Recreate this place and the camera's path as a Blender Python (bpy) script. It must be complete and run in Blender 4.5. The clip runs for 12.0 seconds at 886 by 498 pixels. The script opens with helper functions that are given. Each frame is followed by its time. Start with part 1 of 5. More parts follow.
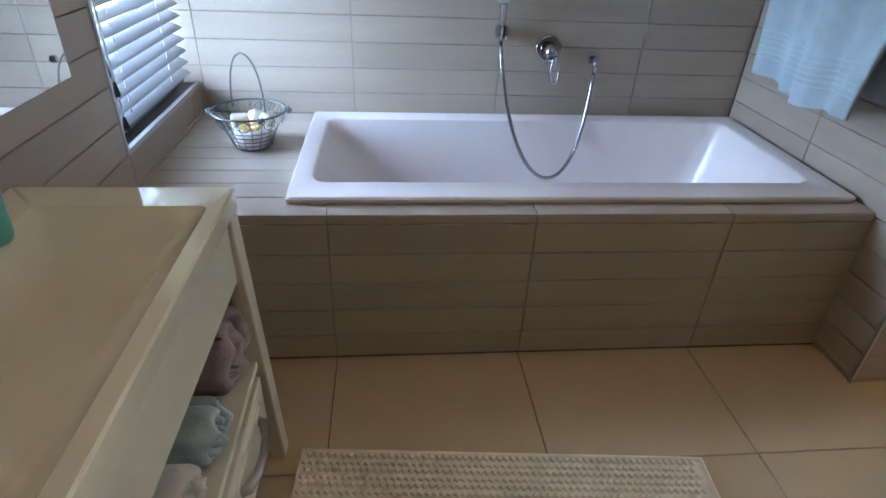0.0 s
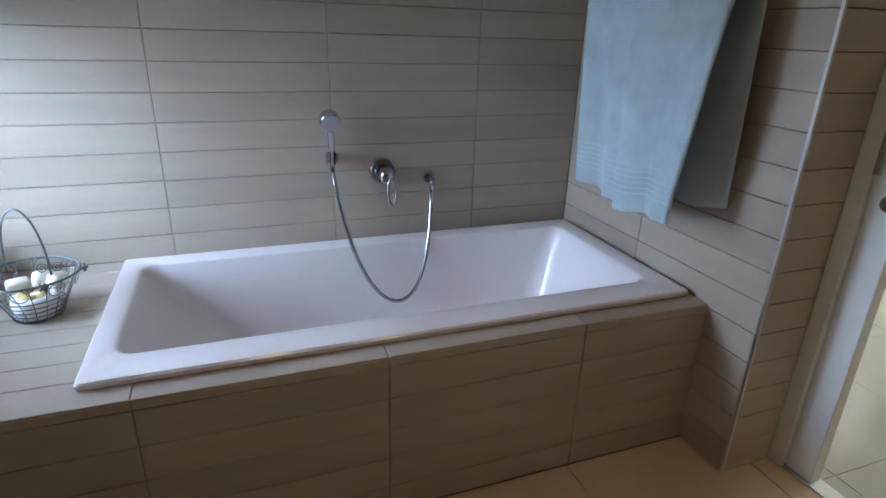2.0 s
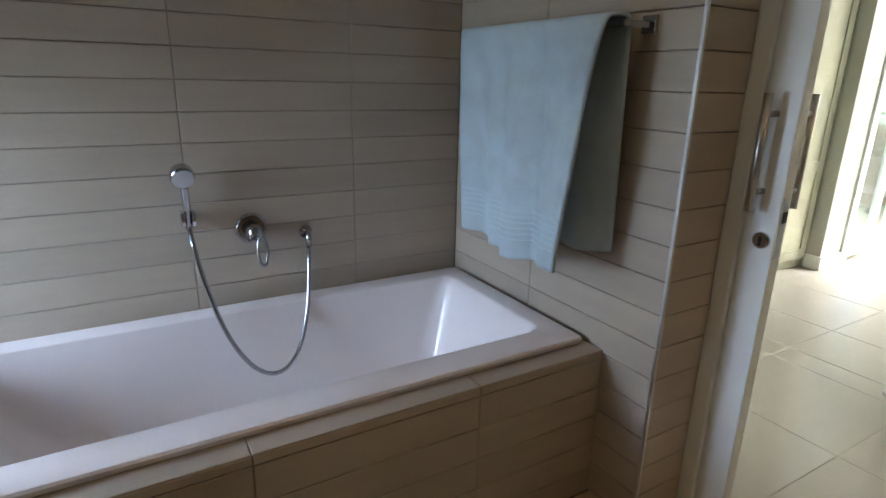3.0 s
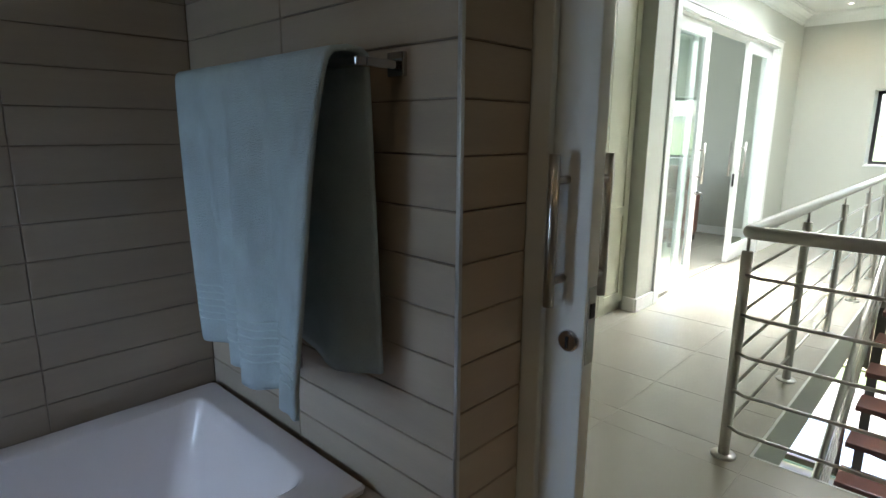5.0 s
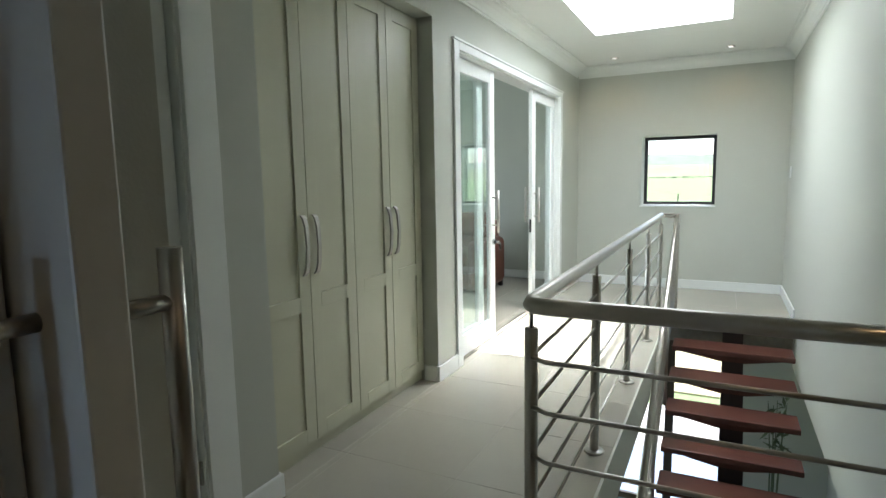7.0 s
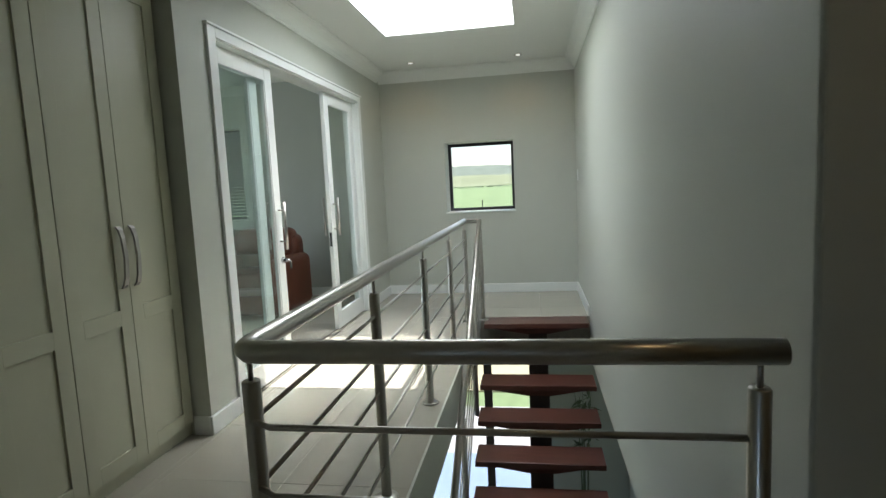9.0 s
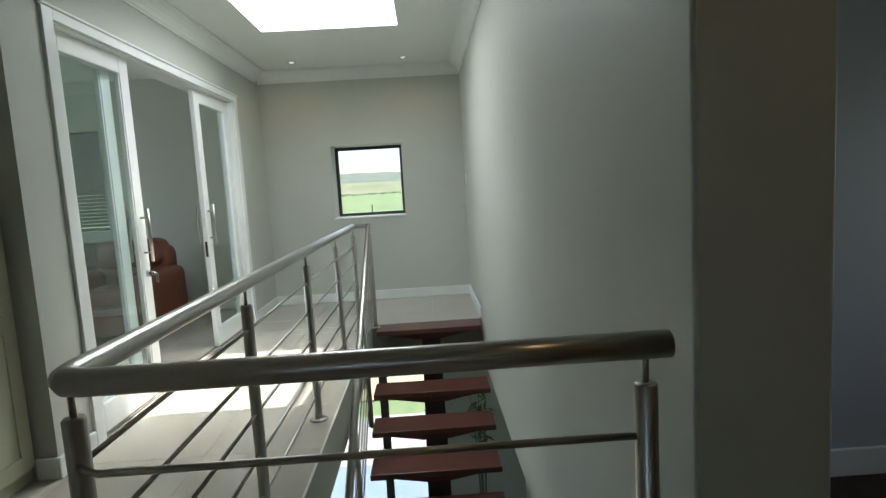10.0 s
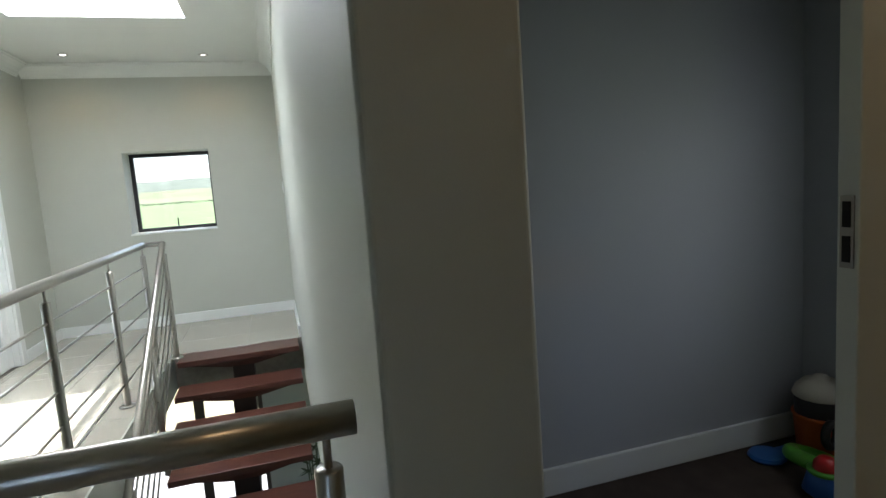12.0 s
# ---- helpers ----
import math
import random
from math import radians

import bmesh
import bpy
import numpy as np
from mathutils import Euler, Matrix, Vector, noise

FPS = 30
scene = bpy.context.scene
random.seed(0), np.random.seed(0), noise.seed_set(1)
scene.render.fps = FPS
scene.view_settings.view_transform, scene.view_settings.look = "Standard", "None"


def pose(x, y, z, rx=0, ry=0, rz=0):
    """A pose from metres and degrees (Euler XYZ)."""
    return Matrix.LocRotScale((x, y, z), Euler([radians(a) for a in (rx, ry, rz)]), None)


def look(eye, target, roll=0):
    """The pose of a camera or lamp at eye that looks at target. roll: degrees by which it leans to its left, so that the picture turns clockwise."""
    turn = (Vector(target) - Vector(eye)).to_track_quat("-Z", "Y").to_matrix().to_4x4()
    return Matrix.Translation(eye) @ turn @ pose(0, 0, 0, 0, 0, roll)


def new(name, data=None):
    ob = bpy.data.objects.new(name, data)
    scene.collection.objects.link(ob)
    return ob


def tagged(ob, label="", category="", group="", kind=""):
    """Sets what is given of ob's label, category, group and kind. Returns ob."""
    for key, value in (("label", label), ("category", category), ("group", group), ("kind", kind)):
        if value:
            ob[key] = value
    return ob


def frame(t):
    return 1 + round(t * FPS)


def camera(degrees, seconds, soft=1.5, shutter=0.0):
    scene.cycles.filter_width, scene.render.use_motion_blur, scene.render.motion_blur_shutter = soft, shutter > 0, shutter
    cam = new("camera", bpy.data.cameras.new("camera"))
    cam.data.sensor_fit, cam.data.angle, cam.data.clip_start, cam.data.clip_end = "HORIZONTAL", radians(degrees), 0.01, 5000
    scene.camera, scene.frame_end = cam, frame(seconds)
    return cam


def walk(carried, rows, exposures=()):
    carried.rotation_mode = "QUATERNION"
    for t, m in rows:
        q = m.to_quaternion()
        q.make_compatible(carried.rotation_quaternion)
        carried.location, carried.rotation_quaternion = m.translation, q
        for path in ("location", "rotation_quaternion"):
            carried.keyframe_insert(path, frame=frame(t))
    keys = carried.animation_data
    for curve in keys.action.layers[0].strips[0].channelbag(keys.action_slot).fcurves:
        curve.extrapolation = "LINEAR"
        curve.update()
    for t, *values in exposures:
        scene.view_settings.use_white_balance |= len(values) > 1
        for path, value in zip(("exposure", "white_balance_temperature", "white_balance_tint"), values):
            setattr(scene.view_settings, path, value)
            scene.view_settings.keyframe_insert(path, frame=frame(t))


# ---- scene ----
cam = camera(76.5, 12.0)
PATH = [
    (0, (1.831, 0.189, 1.267), (2.021, 1.884, 0.223), 2.8),
    (0.5, (1.871, 0.23, 1.28), (2.127, 1.956, 0.303), 2.7),
    (1, (1.903, 0.271, 1.293), (2.254, 2.025, 0.398), 2.5),
    (1.5, (1.927, 0.337, 1.299), (2.424, 2.1, 0.496), 2.1),
    (2, (1.935, 0.366, 1.311), (2.595, 2.111, 0.588), 1.8),
    (2.5, (1.98, 0.412, 1.327), (2.808, 2.109, 0.67), 1.4),
    (3, (2.075, 0.487, 1.31), (3.054, 2.133, 0.732), 1.3),
    (5, (2.58, 0.735, 1.336), (3.996, 2.085, 0.925), 0.4),
    (5.5, (2.749, 0.756, 1.351), (4.269, 2.004, 0.991), -0.1),
    (6, (2.929, 0.782, 1.359), (4.539, 1.925, 1.041), -0.4),
    (6.5, (3.103, 0.81, 1.361), (4.791, 1.844, 1.075), -0.6),
    (7, (3.299, 0.834, 1.353), (5.075, 1.719, 1.105), -1.0),
    (8.8, (3.755, 0.712, 1.306), (5.703, 1.108, 1.087), -2.7),
    (9, (3.797, 0.703, 1.307), (5.758, 1.025, 1.085), -2.8),
    (9.5, (3.883, 0.686, 1.287), (5.867, 0.815, 1.067), -3.2),
    (10, (3.923, 0.67, 1.274), (5.91, 0.62, 1.056), -3.4),
    (10.5, (3.945, 0.641, 1.281), (5.922, 0.432, 1.063), -3.5),
    (11, (4.011, 0.551, 1.28), (5.969, 0.21, 1.059), -3.7),
    (11.5, (4.092, 0.433, 1.274), (6.027, -0.017, 1.047), -4.1),
    (12, (4.102, 0.324, 1.304), (6.006, -0.237, 1.065), -4.1),
]
EXPOSURES = [(0, 3.55, 5950, 14), (1.5, 3.40, 6000, 14), (2.5, 3.33, 6500, 15), (3.2, 3.16, 6650, 15), (5.0, 2.3, 6350, 11), (5.5, 2.05, 6250, 10),
             (6.5, 1.73, 6200, 11), (7.0, 1.60, 6150, 11), (9.0, 0.9, 6250, 10), (10.0, 0.90, 6200, 10), (11.0, 1.06, 6150, 12), (12.0, 1.38, 6150, 13)]
walk(cam, [(t, look(eye, target, roll)) for t, eye, target, roll in PATH], EXPOSURES)

# ---- light ----
SUN_DIR = Vector((-0.13, 0.224, -1.0)).normalized()
world = bpy.data.worlds.new("sky")
scene.world = world
world.use_nodes = True
wn = world.node_tree
sky = wn.nodes.new("ShaderNodeTexSky")
sky.sky_type = "NISHITA"
sky.sun_disc = False
sky.sun_elevation = math.asin(-SUN_DIR.z)
sky.sun_rotation = math.atan2(-SUN_DIR.x, -SUN_DIR.y)
wn.links.new(sky.outputs[0], wn.nodes["Background"].inputs[0])
wn.nodes["Background"].inputs[1].default_value = 0.15
sun = new("sun", bpy.data.lights.new("sun", "SUN"))
sun.data.energy = 5.0
sun.data.angle = radians(0.5)
sun.data.color = (1.0, 0.96, 0.9)
sun.matrix_world = look((0, 0, 30), Vector((0, 0, 30)) + SUN_DIR)


def area_lamp(name, eye, target, w, h, watts, color, spread=180):
    d = bpy.data.lights.new(name, "AREA")
    d.shape, d.size, d.size_y, d.energy, d.color = "RECTANGLE", w, h, watts, color
    d.spread = radians(spread)
    ob = new(name, d)
    ob.matrix_world = look(eye, target)
    return ob


def spot_lamp(name, eye, watts, color, angle=110):
    d = bpy.data.lights.new(name, "SPOT")
    d.energy, d.color, d.spot_size, d.spot_blend, d.shadow_soft_size = watts, color, radians(angle), 0.6, 0.03
    ob = new(name, d)
    ob.matrix_world = look(eye, (eye[0], eye[1], eye[2] - 1))
    return ob


area_lamp("skylight_daylight", (8.28, 1.40, 3.02), (8.28, 1.40, 0), 1.28, 1.12, 26, (0.93, 0.97, 1.0))
area_lamp("bathroom_window_daylight", (0.80, 2.1, 0.98), (2.1, 2.45, 0.42), 0.46, 0.80, 3.3, (0.55, 0.735, 1.0), 165)
# Fill light added in an unseen opening to brighten the bedroom wall
area_lamp("bedroom_unseen_window_fill", (5.24, -2.19, 1.12), (5.62, -1.0, 0.35), 0.36, 0.9, 1.85, (0.96, 0.95, 0.96))
# Added lounge fill, set in a made-up north opening, not in window_3
area_lamp("lounge_unseen_window_fill", (7.6, 6.72, 1.5), (8.4, 3.0, 1.1), 1.9, 1.1, 21, (0.85, 0.93, 1.0))
# Lower storey fill, added behind an unseen opening to lift its walls
area_lamp("lower_unseen_window_fill", (7.0, 6.66, -1.35), (7.4, 2.0, -1.9), 3.8, 1.4, 12, (0.92, 0.96, 1.0))
for dx, dy in ((1.9, 0.2), (2.75, 0.2), (1.9, 1.3), (2.75, 1.3)):
    spot_lamp("bathroom_downlight_beam", (dx, dy, 2.485), 0.58 if dy < 1 else 0.14, (1.0, 0.60, 0.29))

# The passage beam at x 4.22 is an added, unseen warm fill for the wall end
for dx, dy in ((4.22, -0.75), (10.10, 2.0), (10.13, 0.82)):
    spot_lamp("landing_and_added_passage_beam", (dx, dy, 2.66), 2.8 if dx < 5 else 1.2, (1.0, 0.66, 0.34), 140)

# ---- materials ----


def lin(c):
    return tuple(x if x <= 1 else x / 255 for x in c)


def material(name, color, rough=0.5, metal=0.0, vary=0.06, scale=8.0, fine=120.0, bump=0.1, bump_scale=None, spec=0.5,
             stretch=(1, 1, 1), rand=0.0, coat=0.0, tint=None, rough_vary=0.08, dist=0.002):
    """Principled paint with a broad stain noise, a fine grain noise, bump, and an optional per-object shift."""
    m = bpy.data.materials.new(name)
    m.use_nodes = True
    n, l = m.node_tree.nodes, m.node_tree.links
    b = n["Principled BSDF"]
    mp = n.new("ShaderNodeMapping")
    geo = n.new("ShaderNodeNewGeometry")
    l.new(geo.outputs["Position"], mp.inputs[0])
    mp.inputs["Scale"].default_value = stretch
    big = n.new("ShaderNodeTexNoise")
    big.inputs["Scale"].default_value = scale
    big.inputs["Detail"].default_value = 5
    small = n.new("ShaderNodeTexNoise")
    small.inputs["Scale"].default_value = fine
    small.inputs["Detail"].default_value = 3
    l.new(mp.outputs[0], big.inputs["Vector"])
    l.new(mp.outputs[0], small.inputs["Vector"])
    add = n.new("ShaderNodeMath")
    add.operation = "MULTIPLY_ADD"
    l.new(small.outputs[0], add.inputs[0])
    add.inputs[1].default_value = 0.4
    l.new(big.outputs[0], add.inputs[2])
    last = add.outputs[0]
    if rand:
        info = n.new("ShaderNodeObjectInfo")
        r = n.new("ShaderNodeMath")
        r.operation = "MULTIPLY_ADD"
        l.new(info.outputs["Random"], r.inputs[0])
        r.inputs[1].default_value = rand
        l.new(last, r.inputs[2])
        last = r.outputs[0]
    ramp = n.new("ShaderNodeMapRange")
    l.new(last, ramp.inputs[0])
    ramp.inputs[1].default_value, ramp.inputs[2].default_value = 0.35, 1.05 + rand
    mix = n.new("ShaderNodeMix")
    mix.data_type = "RGBA"
    l.new(ramp.outputs[0], mix.inputs[0])
    lo = tuple(max(0, c * (1 - vary)) for c in color)
    hi = tuple(min(1, c * (1 + vary)) for c in (tint or color))
    mix.inputs[6].default_value, mix.inputs[7].default_value = (*lo, 1), (*hi, 1)
    l.new(mix.outputs[2], b.inputs["Base Color"])
    rr = n.new("ShaderNodeMapRange")
    l.new(big.outputs[0], rr.inputs[0])
    rr.inputs[1].default_value, rr.inputs[2].default_value = 0.3, 0.7
    rr.inputs[3].default_value, rr.inputs[4].default_value = max(0, rough - rough_vary * rough), min(1, rough + rough_vary * rough)
    l.new(rr.outputs[0], b.inputs["Roughness"])
    b.inputs["Metallic"].default_value = metal
    b.inputs["Specular IOR Level"].default_value = spec
    b.inputs["Coat Weight"].default_value = coat
    if bump:
        bp = n.new("ShaderNodeBump")
        bp.inputs["Strength"].default_value = bump
        bp.inputs["Distance"].default_value = dist
        src = small
        if bump_scale:
            src = n.new("ShaderNodeTexNoise")
            src.inputs["Scale"].default_value = bump_scale
            src.inputs["Detail"].default_value = 4
            l.new(mp.outputs[0], src.inputs["Vector"])
        l.new(src.outputs[0], bp.inputs["Height"])
        l.new(bp.outputs[0], b.inputs["Normal"])
    return m


def glow(name, color, strength):
    m = bpy.data.materials.new(name)
    m.use_nodes = True
    b = m.node_tree.nodes["Principled BSDF"]
    b.inputs["Base Color"].default_value = (*color, 1)
    b.inputs["Emission Color"].default_value = (*color, 1)
    b.inputs["Emission Strength"].default_value = strength
    return m


def glass_mat(name, color, rough=0.0):
    m = bpy.data.materials.new(name)
    m.use_nodes = True
    b = m.node_tree.nodes["Principled BSDF"]
    b.inputs["Base Color"].default_value = (*color, 1)
    b.inputs["Transmission Weight"].default_value = 1.0
    b.inputs["Roughness"].default_value = rough
    b.inputs["IOR"].default_value = 1.45
    return m


TILE = material("greige_wall_tile", (0.395, 0.334, 0.265), 0.38, vary=0.14, scale=3.0, fine=60, bump=0.06, stretch=(0.6, 0.6, 6), rand=0.35)
DECK_TILE = material("greige_deck_tile", (0.39, 0.335, 0.27), 0.36, vary=0.14, scale=3.0, fine=60, bump=0.06, stretch=(0.6, 4, 4), rand=0.35)
GROUT = material("dark_grout", (0.25, 0.212, 0.172), 0.85, vary=0.2, scale=20, bump=0.3)
FLOOR_TILE = material("cream_floor_tile", (0.49, 0.385, 0.245), 0.22, vary=0.07, scale=2.5, fine=30, bump=0.03, rand=0.25)
HALL_TILE = material("ivory_floor_tile", (0.385, 0.362, 0.303), 0.18, vary=0.04, scale=2.0, fine=30, bump=0.02, rand=0.25)
FLOOR_GROUT = material("floor_grout", (0.16, 0.10, 0.06), 0.85, vary=0.2, scale=20, bump=0.2)
HALL_GROUT = material("pale_floor_grout", (0.35, 0.325, 0.268), 0.85, vary=0.2, scale=20, bump=0.2)
WALL = material("warm_grey_wall_paint", (0.485, 0.50, 0.44), 0.55, vary=0.03, scale=1.5, fine=220, bump=0.12)
KID_WALL = material("blue_grey_wall_paint", (0.42, 0.44, 0.46), 0.6, vary=0.04, scale=1.5, fine=220, bump=0.12)
WHITE = material("white_trim_paint", (0.75, 0.77, 0.74), 0.35, vary=0.03, scale=4, fine=150, bump=0.06)
CEIL = material("white_ceiling_paint", (0.76, 0.78, 0.74), 0.8, vary=0.02, scale=1.5, fine=200, bump=0.08)
CUPBOARD = material("cream_grey_lacquer", (0.52, 0.515, 0.386), 0.40, vary=0.015, scale=1.0, fine=200, bump=0.0, rough_vary=0.02)
VANITY = material("ivory_lacquer", (0.62, 0.58, 0.48), 0.42, vary=0.03, scale=4, fine=200, bump=0.03)
CERAMIC = material("ivory_ceramic", (0.76, 0.73, 0.60), 0.06, vary=0.015, scale=3, fine=80, bump=0.0, coat=0.3)
ACRYLIC = material("white_bath_acrylic", (0.76, 0.71, 0.70), 0.13, vary=0.02, scale=3, fine=80, bump=0.0)
CHROME = material("polished_chrome", (0.50, 0.50, 0.52), 0.08, 1.0, vary=0.04, scale=20, bump=0.0)
STEEL = material("brushed_stainless_steel", (0.45, 0.43, 0.39), 0.30, 1.0, vary=0.03, scale=4, fine=300, bump=0.02)
NICKEL = material("satin_nickel", (0.40, 0.38, 0.35), 0.35, 1.0, vary=0.08, scale=30, bump=0.03)
TOWEL = material("pale_blue_terry", (0.50, 0.61, 0.66), 0.95, vary=0.16, scale=10, fine=260, bump=0.9, bump_scale=330, spec=0.1, dist=0.006)
TOWEL_BAND = material("pale_blue_towel_band", (0.56, 0.68, 0.72), 0.85, vary=0.08, scale=30, fine=400, bump=0.5, bump_scale=500, spec=0.1)
MAUVE = material("mauve_terry", (0.34, 0.27, 0.27), 0.95, vary=0.15, scale=20, fine=260, bump=0.9, bump_scale=420, spec=0.1, dist=0.0035)
AQUA = material("aqua_terry", (0.42, 0.52, 0.54), 0.95, vary=0.15, scale=20, fine=260, bump=0.9, bump_scale=420, spec=0.1, dist=0.0035)
CREAM_TERRY = material("cream_terry", (0.60, 0.58, 0.54), 0.95, vary=0.12, scale=20, fine=260, bump=0.9, bump_scale=420, spec=0.1, dist=0.0035)
RUG = material("cream_woven_cotton", (0.70, 0.62, 0.49), 0.95, vary=0.12, scale=25, fine=300, bump=0.8, bump_scale=260, spec=0.1)
WIRE = material("antique_grey_wire", (0.16, 0.18, 0.18), 0.45, 0.8, vary=0.3, scale=60, bump=0.2)
SOAP = material("ivory_soap", (0.75, 0.72, 0.62), 0.4, vary=0.06, scale=30, bump=0.1)
ROPE = material("white_wax", (0.78, 0.78, 0.78), 0.4, vary=0.04, scale=30, bump=0.1)
YELLOW = material("yellow_dried_flower", (0.65, 0.50, 0.20), 0.7, vary=0.2, scale=60, bump=0.3)
BLIND = material("silver_grey_slat", (0.24, 0.245, 0.255), 0.32, 0.45, vary=0.06, scale=10, fine=200, bump=0.04)
ALU = material("bronze_anodised_aluminium", (0.10, 0.085, 0.07), 0.35, 0.7, vary=0.1, scale=20, bump=0.03)
BLACK_ALU = material("black_window_aluminium", (0.012, 0.013, 0.015), 0.4, 0.0, vary=0.1, scale=20, bump=0.03)
TRIM_ALU = material("satin_aluminium_edge", (0.55, 0.55, 0.55), 0.3, 1.0, vary=0.06, scale=20, bump=0.03)
TREAD = material("red_brown_hardwood", (0.075, 0.030, 0.023), 0.30, vary=0.35, scale=6, fine=90, bump=0.08, stretch=(14, 1.2, 8), tint=(0.105, 0.04, 0.028))
DARK_STEEL = material("dark_brown_painted_steel", (0.035, 0.025, 0.022), 0.45, vary=0.15, scale=10, bump=0.05)
LEATHER = material("brown_leather", (0.13, 0.042, 0.022), 0.38, vary=0.25, scale=12, fine=180, bump=0.35, bump_scale=120)
GREY_SOFA = material("taupe_upholstery", (0.12, 0.105, 0.10), 0.9, vary=0.12, scale=15, fine=300, bump=0.4)
CARPET = material("dark_brown_carpet", (0.068, 0.054, 0.046), 1.0, vary=0.25, scale=12, fine=350, bump=0.9, bump_scale=300, spec=0.05)
GRASS = material("lawn_grass", (0.19, 0.25, 0.12), 0.95, vary=0.35, scale=0.15, fine=6, bump=0.3, spec=0.1)
FIELD_SAND = material("dry_sand_bank", (0.40, 0.36, 0.22), 0.95, vary=0.2, scale=0.8, fine=8, bump=0.3, spec=0.1)
RISE_MAT = material("dry_grass_rise", (0.22, 0.24, 0.15), 1.0, vary=0.25, scale=0.01, fine=0.2, bump=0.0, spec=0.0)
# Distance haze is mixed into this pale scrub colour
HILL = material("hazy_hill_scrub", (0.17, 0.195, 0.155), 1.0, vary=0.3, scale=0.02, fine=0.3, bump=0.0, spec=0.0)
BUSH = material("distant_bush_leaves", (0.15, 0.185, 0.12), 1.0, vary=0.4, scale=0.3, fine=3, bump=0.0, spec=0.0)
# The blue is the sky's reflection put into the tile's base colour
SKY_TILE = material("sky_tinted_patio_tile", (0.22, 0.28, 0.36), 0.12, vary=0.08, scale=2, fine=60, bump=0.02)
PAVING = material("pale_concrete_paving", (0.38, 0.37, 0.35), 0.85, vary=0.08, scale=2, fine=60, bump=0.2)
ROOF = material("roof_sheet", (0.30, 0.30, 0.30), 0.6, vary=0.08, scale=2, fine=60, bump=0.1)
TURQUOISE = material("turquoise_glazed_stoneware", (0.11, 0.42, 0.37), 0.35, vary=0.2, scale=60, fine=300, bump=0.5, bump_scale=140)
P_ORANGE = material("orange_toy_plastic", (0.55, 0.12, 0.025), 0.35, vary=0.05, bump=0.02)
P_BLUE = material("blue_toy_plastic", (0.03, 0.14, 0.45), 0.35, vary=0.05, bump=0.02)
P_GREEN = material("green_toy_plastic", (0.10, 0.38, 0.04), 0.35, vary=0.05, bump=0.02)
P_RED = material("red_toy_plastic", (0.50, 0.02, 0.02), 0.35, vary=0.05, bump=0.02)
P_BLACK = material("black_toy_plastic", (0.02, 0.02, 0.02), 0.4, vary=0.05, bump=0.02)
P_CREAM = material("cream_toy_plastic", (0.55, 0.52, 0.42), 0.4, vary=0.05, bump=0.02)
BLACK = material("black_rubber", (0.015, 0.015, 0.015), 0.7, vary=0.1, bump=0.05)
GLASS = glass_mat("clear_window_glass", (1, 1, 1))
DOOR_GLASS = glass_mat("green_tinted_glass", (0.86, 0.95, 0.92))
LAMP_ON = glow("downlight_bulb", (1.0, 0.85, 0.62), 12.0)
LAMP_DIM = glow("landing_downlight_bulb", (1.0, 0.93, 0.82), 3.0)
MIRROR = bpy.data.materials.new("silvered_mirror")
MIRROR.use_nodes = True
MIRROR.node_tree.nodes["Principled BSDF"].inputs["Base Color"].default_value = (0.88, 0.9, 0.9, 1)
MIRROR.node_tree.nodes["Principled BSDF"].inputs["Metallic"].default_value = 1
MIRROR.node_tree.nodes["Principled BSDF"].inputs["Roughness"].default_value = 0.01

# ---- mesh helpers ----


def box(bm, x0, x1, y0, y1, z0, z1, bevel=0.0, seg=2):
    """A block, with rounded edges where bevel is given, added to bm."""
    vs = [bm.verts.new((x, y, z)) for x in (x0, x1) for y in (y0, y1) for z in (z0, z1)]
    fs = [bm.faces.new([vs[i] for i in q]) for q in ((0, 1, 3, 2), (4, 6, 7, 5), (0, 4, 5, 1), (2, 3, 7, 6), (0, 2, 6, 4), (1, 5, 7, 3))]
    if bevel:
        es = list({e for f in fs for e in f.edges})
        bmesh.ops.bevel(bm, geom=es, offset=bevel, segments=seg, affect="EDGES", profile=0.5)
    return bm


def boxes(*specs, bevel=0.0):
    bm = bmesh.new()
    for s in specs:
        box(bm, *s, bevel=bevel)
    return bm


def tube(bm, pts, r, seg=10, closed=False, caps=True):
    """A round rod along a line of points; r may be a number or a list."""
    pts = [Vector(p) for p in pts]
    n = len(pts)
    rings = []
    up = None
    for i, p in enumerate(pts):
        a = pts[(i - 1) % n] if (closed or i > 0) else p
        b = pts[(i + 1) % n] if (closed or i < n - 1) else p
        d = (b - a).normalized()
        if up is None:
            up = Vector((0, 0, 1)) if abs(d.z) < 0.9 else Vector((1, 0, 0))
        s = d.cross(up)
        if s.length < 1e-4:
            s = d.cross(Vector((0, 1, 0.3)))
        s.normalize()
        up = s.cross(d).normalized()
        rad = r[i] if isinstance(r, (list, tuple)) else r
        rings.append([bm.verts.new(p + rad * (math.cos(k * math.tau / seg) * s + math.sin(k * math.tau / seg) * up)) for k in range(seg)])
    m = n if closed else n - 1
    for i in range(m):
        A, B = rings[i], rings[(i + 1) % n]
        for k in range(seg):
            f = bm.faces.new((A[k], A[(k + 1) % seg], B[(k + 1) % seg], B[k]))
            f.smooth = True
    if caps and not closed:
        bm.faces.new(rings[0][::-1])
        bm.faces.new(rings[-1])
    return bm


